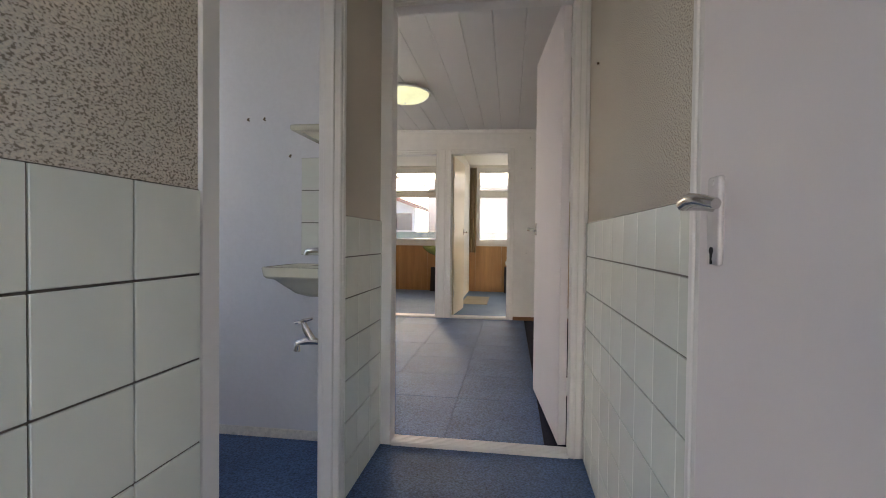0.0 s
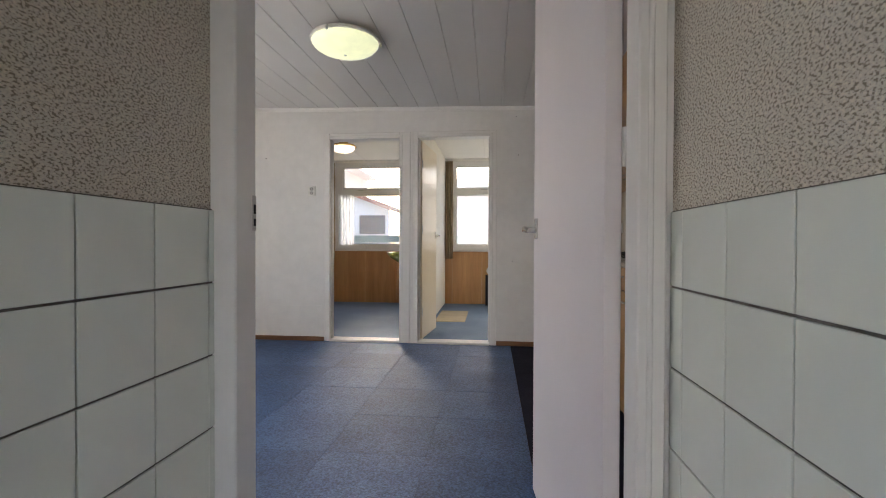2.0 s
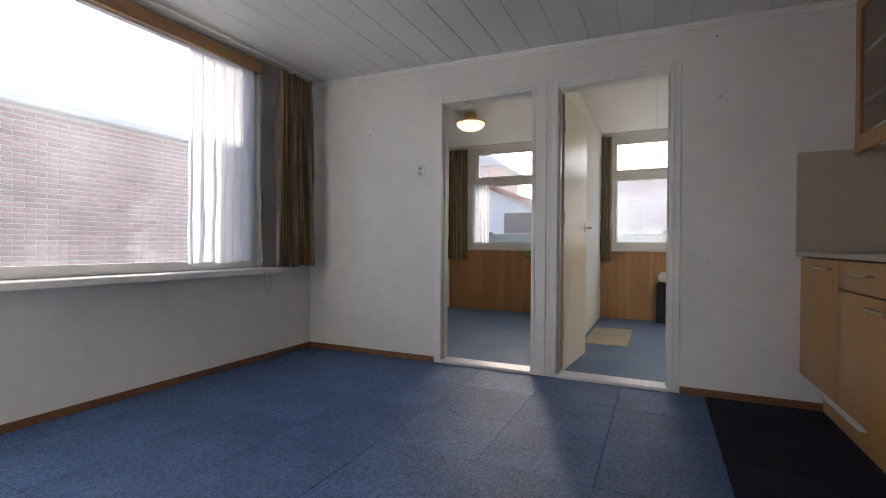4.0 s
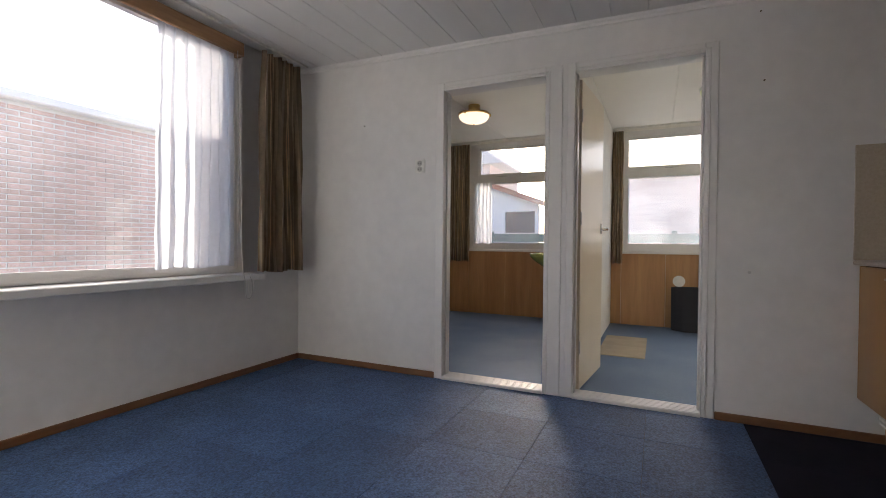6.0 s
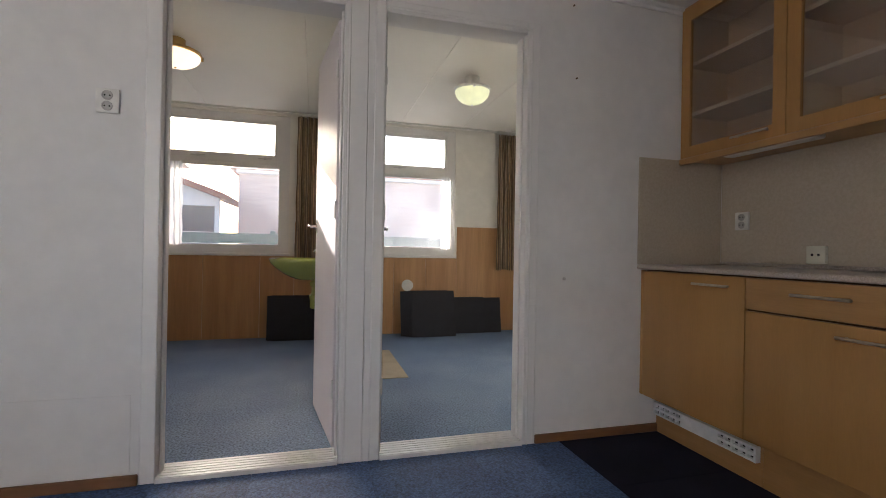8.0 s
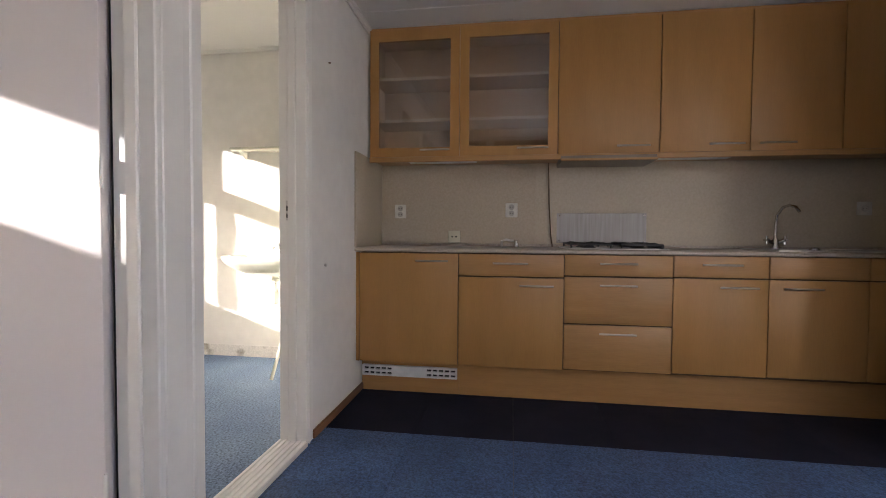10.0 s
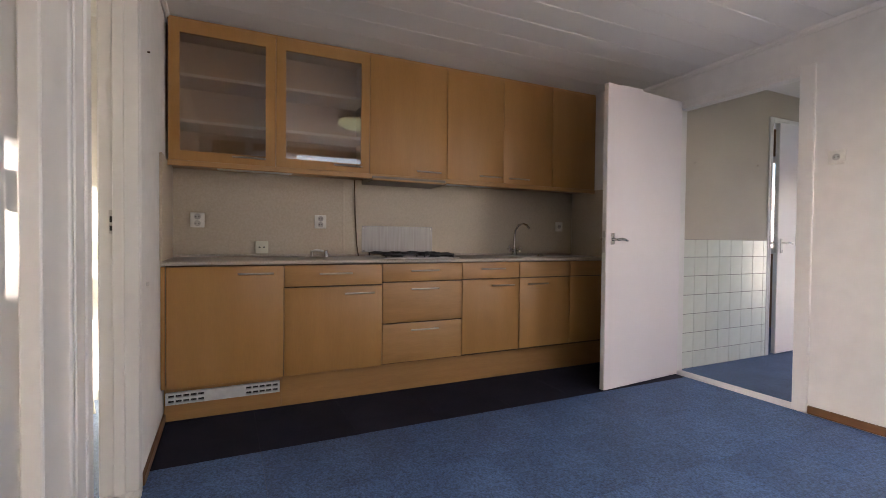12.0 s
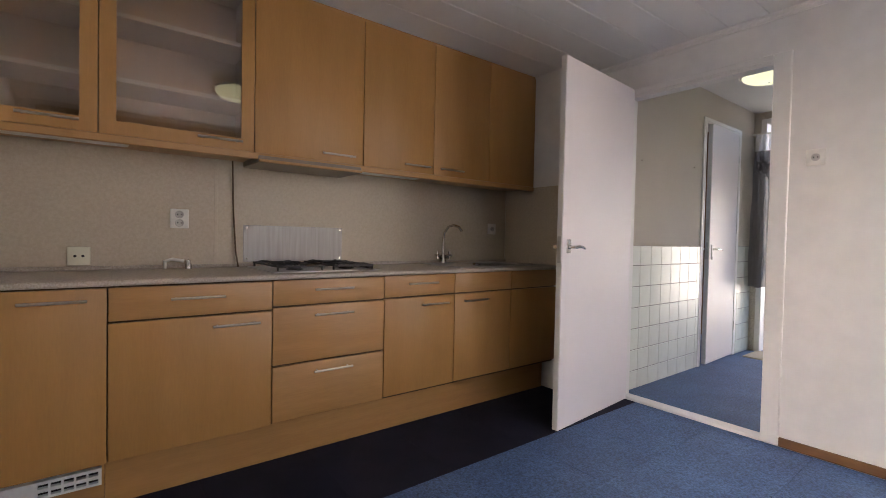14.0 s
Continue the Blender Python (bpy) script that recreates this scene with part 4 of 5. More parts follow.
ant.matrix_world = pose(XE - 0.0215, 6.05, 0.972)
# gas tap on the worktop and the pipe beside the hob
gt = thing("gas_tap", (1.36, 5.68, 0.907), "small pale gas tap with a bent pipe on the worktop", "tap")
bm = bmesh.new()
tube(bm, [(1.375, 5.72, 0.907), (1.37, 5.72, 0.945), (1.36, 5.69, 0.955), (1.355, 5.64, 0.945)], 0.008, 10)
part("pipe", bm, PLASTIC, gt)
bm = bmesh.new()
lathe(bm, [(0, 0.907), (0.016, 0.907), (0.015, 0.93), (0.01, 0.937), (0.01, 0.95), (0, 0.955)], (1.355, 5.62, 0), 16)
part("valve", bm, CHROME, gt)
gp = thing("gas_pipe", (1.37, 5.37, 0.907), "thin dark cable hanging from the hood to the worktop", "pipe")
bm = bmesh.new()
tube(bm, [(1.385, 5.412, 1.472), (1.385, 5.405, 1.2), (1.383, 5.392, 0.99), (1.378, 5.380, 0.908)], 0.0042, 8)
part("pipe", bm, EDGE, gp)


# ---- ceiling lights ----
def ceiling_light(at, r, glass, rim, label, depth=0.095):
    ob = thing("ceiling_light", at, label, "ceiling light")
    x, y, z = at
    bm = bmesh.new()
    lathe(bm, [(0, z), (r * 0.98, z), (r, z - 0.006), (r * 1.0, z - 0.018), (r * 0.95, z - 0.022), (0, z - 0.022)], (x, y, 0), 40)
    part("rim", bm, rim, ob)
    part("ceiling_plate", lathe(bmesh.new(), [(0, z + 0.0995), (0.06, z + 0.0995), (0.06, z - 0.001), (0, z - 0.001)], (x, y, 0), 24), rim, ob)
    bm = bmesh.new()
    prof = [(r * 0.95 * math.cos(a), z - 0.0225 - depth * math.sin(a)) for a in (i * math.pi / 20 for i in range(10))] + [(0, z - 0.0225 - depth)]
    lathe(bm, prof, (x, y, 0), 40)
    part("shade", bm, glass, ob, "glowing glass bowl shade")
    bm = bmesh.new()
    lathe(bm, [(0, z - 0.033 - depth), (0.006, z - 0.031 - depth), (0.008, z - 0.024 - depth), (0.0, z - 0.0215 - depth)], (x, y, 0), 12)
    part("finial", bm, rim, ob)
    for a in range(3):
        c = Vector((x + r * math.cos(a * 2.1 + 0.3), y + r * math.sin(a * 2.1 + 0.3), z - 0.018))
        bm = bmesh.new()
        box(bm, c.x - 0.008, c.x + 0.008, c.y - 0.008, c.y + 0.008, z - 0.034, z - 0.004, 0.002)
        part("clip", bm, rim, ob)
    return ob


ceiling_light((-0.74, 4.97, CEIL_W - 0.033 + (CEIL_E - CEIL_W) * (-0.74 - XW) / (XE - XW)), 0.225, LAMP_Y, PLASTIC, "round yellowed glass ceiling light, lit, in the kitchen", 0.078)
ceiling_light((-1.78, 8.07, 2.315), 0.165, LAMP_W, BRASS, "warm lit glass ceiling light with a brass rim", 0.085)
ceiling_light((0.41, 8.09, 2.305), 0.15, LAMP_Y, PLASTIC, "yellowed glass ceiling light, lit, in the back room", 0.11)
ceiling_light((0.07, 1.84, 2.42), 0.19, LAMP_Y, PLASTIC, "yellowed glass ceiling light, lit, in the corridor", 0.05)


# ---- curtains ----
def pleated(bm, axis, along0, along1, across, z0, z1, folds, amp, seed, nz=14, flare=0.0, thick=0.0):
    """A hanging cloth with folds; runs along x or y at a place across, gathered at the top."""
    rnd = random.Random(seed)
    ph = [rnd.uniform(0, 6.28) for _ in range(6)]
    n = folds * 10
    uvl = bm.loops.layers.uv.new("UVMap")
    grid = []
    for j in range(nz + 1):
        v = j / nz
        row = []
        for i in range(n + 1):
            u = i / n
            uu = u + 0.018 * math.sin(7 * u + ph[0]) + 0.012 * math.sin(5 * v + 9 * u + ph[1])
            a = amp * (0.55 + 0.45 * v) * (1 + 0.35 * math.sin(13 * u + ph[2]))
            off = a * math.sin(2 * math.pi * folds * uu + 0.6 * math.sin(3 * v + ph[3])) + 0.25 * a * math.sin(4 * math.pi * folds * uu + ph[4])
            mid = (along0 + along1) / 2
            s = along0 + (along1 - along0) * u
            s = mid + (s - mid) * (1 + flare * v) + 0.004 * math.sin(20 * v + 17 * u)
            z = z1 + (z0 - z1) * v + (0.006 * math.sin(11 * u + ph[5]) if j == nz else 0)
            row.append(bm.verts.new((across + off, s, z) if axis == 'y' else (s, across + off, z)))
        grid.append(row)
    for j in range(nz):
        for i in range(n):
            f = bm.faces.new((grid[j][i], grid[j][i + 1], grid[j + 1][i + 1], grid[j + 1][i]))
            for lp, (ii, jj) in zip(f.loops, ((i, j), (i + 1, j), (i + 1, j + 1), (i, j + 1))):
                lp[uvl].uv = (ii / n * folds * 1.37, jj / nz)
    return bm


def curtain(axis, a0, a1, across, z0, z1, folds, seed, label, material=CURT, amp=0.028, name="curtain", flare=0.06):
    at = (across, (a0 + a1) / 2, z0) if axis == 'y' else ((a0 + a1) / 2, across, z0)
    ob = thing(name, at, label, "curtain")
    c = part("cloth", pleated(bmesh.new(), axis, a0, a1, across, z0, z1, folds, amp, seed, flare=flare), material, ob)
    if material is CURT:
        md = c.modifiers.new("thick", 'SOLIDIFY')
        md.thickness = 0.003
        for i in range(folds):
            s = a0 + (a1 - a0) * (i + 0.5) / folds
            bm = bmesh.new()
            p = (across, s, z1 + 0.004) if axis == 'y' else (s, across, z1 + 0.004)
            tube(bm, [(p[0], p[1], p[2] - 0.02), (p[0], p[1], p[2] + 0.022)], 0.003, 6)
            part("hook", bm, PLASTIC, ob)
    return ob


def curtain_rail(axis, a0, a1, across, z):
    bm = cuboid(across - 0.008, across + 0.008, a0, a1, z, z + 0.018, bev=0.003) if axis == 'y' else cuboid(a0, a1, across - 0.008, across + 0.008, z, z + 0.018, bev=0.003)
    solid("curtain_rail", bm, PLASTIC, "white curtain rail under the ceiling", "curtain rail")


LBL = "brown and gold striped curtain, drawn aside, beside the window"
curtain('y', 6.035, 6.425, -2.60, 0.752, 2.325, 6, 3, LBL, amp=0.040, flare=0.17)
curtain('x', -2.73, -2.43, 9.60, 0.73, 2.355, 4, 5, LBL)
curtain('x', -1.02, -0.70, 9.60, 0.73, 2.355, 5, 7, LBL)
curtain('x', -0.555, -0.43, 9.60, 0.75, 2.355, 3, 9, LBL, amp=0.022)
curtain('x', 1.27, 1.54, 9.60, 0.74, 2.355, 5, 11, LBL)
cord = thing("pull_cord", (-2.545, 5.87, 0.58), "thin grey loop of blind cord hanging over the window sill", "blind cord")
part("loop", tube(bmesh.new(), [(-2.62, 5.845, 2.25), (-2.60, 5.843, 1.2), (-2.556, 5.846, 0.76), (-2.544, 5.850, 0.70), (-2.544, 5.853, 0.62), (-2.544, 5.865, 0.585), (-2.544, 5.885, 0.580), (-2.544, 5.905, 0.60), (-2.544, 5.912, 0.65), (-2.544, 5.905, 0.70), (-2.556, 5.89, 0.752)], 0.0022, 6), PLASTIC_GREY, cord)
curtain_rail('x', XW + 0.01, PX0 - 0.01, 9.60, 2.378)
curtain_rail('x', PX1 + 0.01, XB - 0.01, 9.60, 2.378)
curtain_rail('y', 3.2, 6.5, -2.60, 2.355)
curtain('y', 5.345, 5.875, -2.698, 0.800, 2.275, 7, 21, "white sheer net curtain hanging in front of the kitchen window", NET, 0.016, "net_curtain", 0.05)
curtain('x', -2.38, -2.13, 9.69, 0.98, 1.82, 5, 23, "white sheer net curtain in the lower window pane", NET_THICK, 0.012, "net_curtain", 0.05)
curtain('x', 0.60, 0.70, 9.69, 0.98, 1.82, 3, 25, "white sheer net curtain in the lower window pane", NET_THICK, 0.010, "net_curtain", 0.05)
pel = thing("blind_pelmet", (-2.68, 4.7, 2.25), "varnished wooden pelmet above the kitchen window", "pelmet")
part("board", cuboid(-2.672, -2.648, 3.10, 5.925, 2.242, 2.335, bev=0.004), RAILWOOD, pel)
part("return", cuboid(XW + 0.001, -2.673, 5.905, 5.925, 2.242, 2.335, bev=0.003), RAILWOOD, pel)
cord = thing("pull_cord", (-2.58, 5.93, 0.62), "thin pull cord looped below the window sill", "cord")
bm = bmesh.new()
tube(bm, [(-2.70, 5.93, 2.2), (-2.69, 5.935, 1.5), (-2.66, 5.93, 0.752), (-2.56, 5.93, 0.75), (-2.545, 5.925, 0.66), (-2.55, 5.90, 0.60), (-2.545, 5.875, 0.64), (-2.545, 5.88, 0.702)], 0.0022, 6)
part("cord", bm, PLASTIC, cord)

# ---- back rooms ----
wc = thing("wainscot", (0, YB, 0), "varnished pine plywood panelling on the lower window wall", "wainscot", kind="structure")
def panel(x0, x1, z1):
    part("panel", cuboid(x0 + 0.0015, x1 - 0.0015, YB - 0.012, YB - 0.0005, 0.0, z1, bev=0.0015), PINE, wc)
for a, b, z in ((XW + 0.001, -2.465, 1.24), (-2.465, -1.93, 0.868), (-1.93, -1.38, 0.868), (-1.38, -1.035, 0.868), (-1.035, PX0 - 0.013, 1.24),
                (PX1 + 0.001, -0.445, 1.24), (-0.445, 0.05, 0.868), (0.05, 0.42, 0.868), (0.42, 0.795, 0.868), (0.795, XB - 0.001, 1.24)):
    panel(a, b, z)
ws = thing("side_wainscot", (PX0, 9, 0), "varnished pine plywood panelling beside the green basin", "wainscot", kind="structure")
for a, b in ((9.09, 9.687), (8.59, 9.09), (8.11, 8.59)):
    part("panel", cuboid(PX0 - 0.012, PX0 - 0.0005, a + 0.0015, b - 0.0015, 0.0, 1.21, bev=0.0015), PINE, ws)
part("panel", cuboid(PX0 - 0.012, PX0 - 0.0005, 7.45, 8.1085, 0.0, 0.72, bev=0.0015), PINE, ws)
part("cap", cuboid(PX0 - 0.018, PX0 - 0.0005, 8.11, 9.685, 1.211, 1.225, bev=0.002), SKIRT, ws)
tb = thing("tile_splashback", (PX0, 7.8, 0.72), "white glazed tiles on the wall above the basin", "tiles", kind="structure")
part("bed", cuboid(PX0 - 0.006, PX0 - 0.0005, 7.485, 8.105, 0.725, 1.345), GROUT, tb)
for i in range(4):
    for j in range(4):
        y, z = 7.486 + i * PITCH, 0.726 + j * PITCH
        part("tile", cuboid(PX0 - 0.010, PX0 - 0.006, y + 0.001, y + PITCH - 0.0015, z + 0.001, z + PITCH - 0.0015, bev=0.001), TILE, tb)


def basin(name, at, turn, material, label, half=0.275, depth=0.42, trap=True, e=0.62, slab=False):
    """A wall-hung washbasin: bowl with a rim, taps and a bottle trap. Built against the plane x = 0, reaching to -x."""
    ob = thing(name, (0, 0, 0), label, "washbasin")
    bm = bmesh.new()
    seg = 40
    def ring(s, z, inset=0.0):
        vs = []
        for k in range(seg):
            a = 2 * math.pi * k / seg
            cx, cy = math.cos(a), math.sin(a)
            x = -depth / 2 - 0.5 * min(0.0, z + 0.02) - (abs(cx) ** e) * math.copysign(1, cx) * (depth / 2 - inset) * s
            y = (abs(cy) ** e) * math.copysign(1, cy) * (half - inset) * s
            x = min(x, -0.001)
            vs.append(bm.verts.new((x, y, z)))
        return vs
    prof = [(0.30, -0.155, 0), (0.52, -0.145, 0), (0.76, -0.11, 0), (0.92, -0.065, 0), (0.99, -0.03, 0), (1.0, -0.008, 0), (0.99, 0.0, 0), (0.99, 0.0, 0.022), (0.97, -0.010, 0.030), (0.86, -0.06, 0.03), (0.62, -0.105, 0.03), (0.2, -0.118, 0.03)]
    if slab:
        prof[:6] = [(0.28, -0.12, 0), (0.50, -0.105, 0), (0.70, -0.07, 0), (0.82, -0.048, 0), (0.96, -0.042, 0), (1.0, -0.034, 0), (1.0, -0.006, 0)]
    rings = [ring(*p) for p in prof]
    for a, b in zip(rings, rings[1:]):
        for k in range(seg):
            bm.faces.new((a[k], a[(k + 1) % seg], b[(k + 1) % seg], b[k]))
    bm.faces.new(rings[0])
    bm.faces.new(rings[-1])
    part("bowl", bm, material, ob)
    part("back_ledge", cuboid(-0.085, -0.001, -half * 0.8, half * 0.8, -0.06, 0.008, bev=0.012, seg=3), material, ob)
    tapm = bmesh.new()
    lathe(tapm, [(0, 0), (0.022, 0), (0.021, 0.02), (0.015, 0.03), (0.015, 0.06), (0.02, 0.062), (0.02, 0.085), (0.01, 0.092), (0, 0.092)], (-0.05, 0, 0.007), 18)
    tube(tapm, [(-0.05, 0, 0.045), (-0.10, 0, 0.065), (-0.145, 0, 0.06), (-0.15, 0, 0.045)], [0.011, 0.011, 0.010, 0.010], 10)
    part("tap", tapm, CHROME, ob, "chrome tap")
    if trap:
        bm = bmesh.new()
        lathe(bm, [(0, -0.37), (0.022, -0.37), (0.03, -0.36), (0.03, -0.30), (0.034, -0.295), (0.034, -0.27), (0.026, -0.265), (0.02, -0.25), (0.02, -0.205), (0.032, -0.20), (0.032, -0.175), (0.02, -0.165), (0.018, -0.15), (0, -0.15)], (-depth * 0.32, 0, 0), 20)
        tube(bm, [(-depth * 0.32, 0, -0.262), (-0.08, 0, -0.262), (0.0, 0, -0.262)], [0.016, 0.016, 0.016], 12)
        tube(bm, [(-depth * 0.32, 0.045, -0.325), (-depth * 0.32, 0.0, -0.315)], [0.014, 0.018], 10)
        part("trap", bm, material, ob)
    ob.matrix_world = pose(*at, 0, 0, turn)
    return ob


basin("washbasin", (PX0 - 0.010, 8.02, 0.885), 0, GREEN, "olive green wall-hung washbasin with a matching trap", half=0.31, depth=0.46)
basin("washbasin", (XB, 7.42, 0.82), 0, CREAM, "cream wall-hung washbasin on the back room wall", half=0.33, depth=0.42)
basin("washbasin", (TX, 2.655, 0.868), 0, CREAM, "small cream wall-hung hand basin in the washroom", half=0.165, depth=0.272, trap=False, e=0.3, slab=True)


def glass_shelf(name, at, turn, label, w=0.5, d=0.13):
    ob = thing(name, (0, 0, 0), label, "shelf")
    part("board", cuboid(-d, -0.001, -w / 2, w / 2, 0, 0.022, bev=0.008, seg=3), CREAM, ob)
    for s in (-1, 1):
        bm = bmesh.new()
        y = s * w * 0.36
        vs = [bm.verts.new((x, y + o, z)) for o in (-0.01, 0.01) for x, z in ((-0.001, 0), (-d * 0.8, 0), (-0.001, -0.055))]
        bm.faces.new(vs[:3]); bm.faces.new(vs[3:])
        for i in range(3):
            j = (i + 1) % 3
            bm.faces.new((vs[i], vs[j], vs[3 + j], vs[3 + i]))
        part("bracket", bm, CREAM, ob)
    ob.matrix_world = pose(*at, 0, 0, turn)
    return ob


glass_shelf("wall_shelf", (PX0, 7.86, 1.40), 0, "white ceramic shelf above the green basin")
glass_shelf("wall_shelf", (XB, 7.55, 1.62), 0, "white ceramic shelf above the back room basin", d=0.12)
glass_shelf("wall_shelf", (TX, 2.68, 1.385), 0, "white ceramic shelf above the washroom basin", w=0.36, d=0.145)
wtap = thing("wall_tap", (TX, 2.54, 0.585), "worn chrome garden tap low on the washroom wall", "tap")
bm = bmesh.new()
X = TX
tube(bm, [(X, 2.54, 0.585), (X - 0.045, 2.54, 0.585), (X - 0.082, 2.54, 0.588), (X - 0.122, 2.53, 0.580), (X - 0.126, 2.53, 0.548)], [0.012, 0.013, 0.017, 0.012, 0.014], 12)
tube(bm, [(X - 0.070, 2.54, 0.59), (X - 0.094, 2.535, 0.635), (X - 0.102, 2.535, 0.660)], [0.016, 0.014, 0.008], 12)
part("body", bm, CHROME, wtap)
bm = bmesh.new()
tube(bm, [(X - 0.137, 2.535, 0.655), (X - 0.102, 2.535, 0.663), (X - 0.067, 2.535, 0.673)], [0.005, 0.008, 0.005], 10)
tube(bm, [(X - 0.102, 2.500, 0.663), (X - 0.102, 2.570, 0.663)], 0.005, 10)
part("cross_handle", bm, CHROME, wtap)
ts = thing("washroom_tiles", (-0.7, 2.96, 1.0), "strip of cream glazed tiles beside the hand basin", "tiles", kind="structure")
part("bed", cuboid(TX - 0.008 - 2 * PITCH, TX - 0.0075, 2.9705, 2.9745, 0.90, 0.90 + 3 * PITCH), GROUT, ts)
for i in range(2):
    for j in range(3):
        x1 = TX - 0.008 - i * PITCH
        part("tile", cuboid(x1 - PITCH + 0.0015, x1, 2.965, 2.9704, 0.90 + j * PITCH + 0.0018, 0.90 + (j + 1) * PITCH - 0.0018, bev=0.001), TILE, ts)

fs = thing("folding_stand", (1.2, 7.0, 0.0), "cream-painted folding stand with splayed legs beside the basin", "stand")
for foot, head in (((1.05, 6.96, 0.0), (1.32, 7.02, 0.62)), ((1.30, 6.97, 0.0), (1.10, 7.00, 0.62)), ((1.05, 7.24, 0.0), (1.32, 7.18, 0.62)), ((1.30, 7.23, 0.0), (1.10, 7.20, 0.62))):
    part("leg", tube(bmesh.new(), [foot, head], 0.012, 8), CREAM, fs)
for x in (1.10, 1.32):
    part("top_bar", tube(bmesh.new(), [(x, 6.99, 0.62), (x, 7.21, 0.62)], 0.013, 8), CREAM, fs)

# spare carpet tiles that lean on the wall, a round plate, a sheet of card
def leaning_tile(x, y, w, h, tilt, label, turn=0.0):
    ob = solid("carpet_tile", cuboid(-w / 2, w / 2, -0.004, 0.004, 0, h, bev=0.002), DARKTILE, label, "carpet tile", "spare carpet tiles against the wall")
    ob.matrix_world = pose(x, y, 0.002, -tilt, 0, turn)
    return ob


for i, (x, y, w, h, t) in enumerate(((0.36, 9.50, 0.5, 0.5, 12), (0.40, 9.475, 0.5, 0.51, 12), (0.44, 9.445, 0.5, 0.51, 13), (0.47, 9.415, 0.5, 0.515, 14), (0.87, 9.56, 0.5, 0.42, 10), (1.08, 9.57, 0.5, 0.41, 9))):
    leaning_tile(x, y, w, h, t, "spare dark grey carpet tile leaning against the panelling")
for x, y, h in ((-0.99, 9.54, 0.46), (-1.03, 9.51, 0.46), (-0.98, 9.48, 0.45)):
    leaning_tile(x, y, 0.52, h, 8, "spare black carpet tile leaning against the panelling")
disc = thing("round_plate", (0.19, 9.60, 0.57), "round white disc with a pale rim propped on the carpet tiles", "plate")
bm = bmesh.new()
lathe(bm, [(0, 0.0), (0.06, 0.0), (0.065, 0.004), (0.065, 0.014), (0.058, 0.016), (0.054, 0.010), (0, 0.010)], (0.19, 9.60, 0.558), 30, Euler((radians(78), 0, 0)).to_matrix().to_4x4())
part("disc", bm, PLASTIC, disc)
solid("card_sheet", cuboid(-0.52, -0.126, 7.885, 8.84, 0.0005, 0.006, bev=0.001), CARD, "flat sheet of beige cardboard lying on the carpet", "cardboard")
solid("damp_plaster", cuboid(XB - 0.003, XB - 0.0005, 7.0, 9.68, 0.0, 0.09), DAMP, "crumbling stained plaster along the foot of the wall", "stain", kind="structure")
solid("flaking_plaster", cuboid(-2.05, TX - 0.005, 2.968, 2.9745, 0.0, 0.045), DAMP, "flaking painted skirting with patches of bare plaster", "skirting board", kind="structure")

# small hooks, screws and plugs left in the walls
for x, y, z, nx in ((0.411, YN0, 0.828, 0), (-2.107, YN0, 1.868, 0), (0.464, YN0, 1.862, 0), (0.442, YN0, 2.235, 0)):
    bm = bmesh.new()
    tube(bm, [(x, y, z), (x, y - 0.010, z)], 0.008 if z < 1 else 0.004, 10)
    solid("wall_plug", bm, EDGE if z > 1 else STEEL, "small plug remaining in the wall", "wall plug")
for x, z in ((-1.45, 1.97), (-1.622, 1.711), (-1.054, 1.553), (-0.97, 1.553), (-0.836, 1.373)):
    bm = bmesh.new()
    tube(bm, [(x, 2.975, z), (x, 2.96, z), (x + 0.012, 2.953, z + 0.006)], 0.0035, 8)
    solid("screw", bm, EDGE, "rusty screw remaining in the washroom wall", "screw")
for y, z in ((1.95, 1.73), (2.79, 1.69)):
    bm = bmesh.new()
    tube(bm, [(CX1, y, z), (CX1 - 0.008, y, z)], 0.005, 8)
    solid("screw", bm, EDGE, "dark screw remaining in the corridor plaster", "screw")

solid("access_panel", cuboid(-2.025, -1.52, YN0 - 0.003, YN0 - 0.0003, 0.05, 0.362, bev=0.001), WHITE, "flat painted-over panel low on the wall", "panel")

# ---- entrance: open door, lace curtain, what stands outside ----
door_frame("door_frame_6", 'y', -0.36, 0.45, 2.30, YF - 0.12, YF, w=0.05, stop=False)
curtain('x', 0.34, 0.535, YF + 0.085, 0.66, 2.02, 6, 41, "long grey knitted lace curtain gathered beside the entrance", LACE, 0.032, "lace_curtain", 0.10)
curtain('x', 0.25, 0.40, YF + 0.06, 0.74, 1.80, 5, 42, "grey knitted lace curtain tied beside the entrance", LACE, 0.022, "lace_curtain", -0.25)
curtain('x', -0.37, 0.53, YF + 0.05, 1.83, 2.19, 14, 43, "pale lace valance across the top of the entrance", NET, 0.020, "lace_valance", 0.0)
sw = thing("lace_swag", (0.05, YF + 0.07, 1.75), "draped grey lace swag below the valance", "curtain")
bm = bmesh.new()
rows = []
for j in range(9):
    v = j / 8
    row = []
    for i in range(31):
        u = i / 30
        sag = 0.20 * math.sin(math.pi * u) * (0.35 + v)
        row.append(bm.verts.new((0.50 - 0.86 * u, YF + 0.075 + 0.02 * math.sin(9 * v + 3 * u), 1.93 - sag - 0.10 * v)))
    rows.append(row)
for j in range(8):
    for i in range(30):
        bm.faces.new((rows[j][i], rows[j][i + 1], rows[j + 1][i + 1], rows[j + 1][i]))
part("drape", bm, LACE, sw)
solid("curtain_rod", tube(bmesh.new(), [(CX0, YF + 0.06, 2.195), (CX1, YF + 0.06, 2.195)], 0.008, 10), PLASTIC, "thin white curtain rod across the entrance wall", "curtain rod")
door("door_5", (0.445, YF - 0.10), -86, 0.78, 2.28, "white entrance door standing wide open", handle_z=1.05, material=GLOSSY)
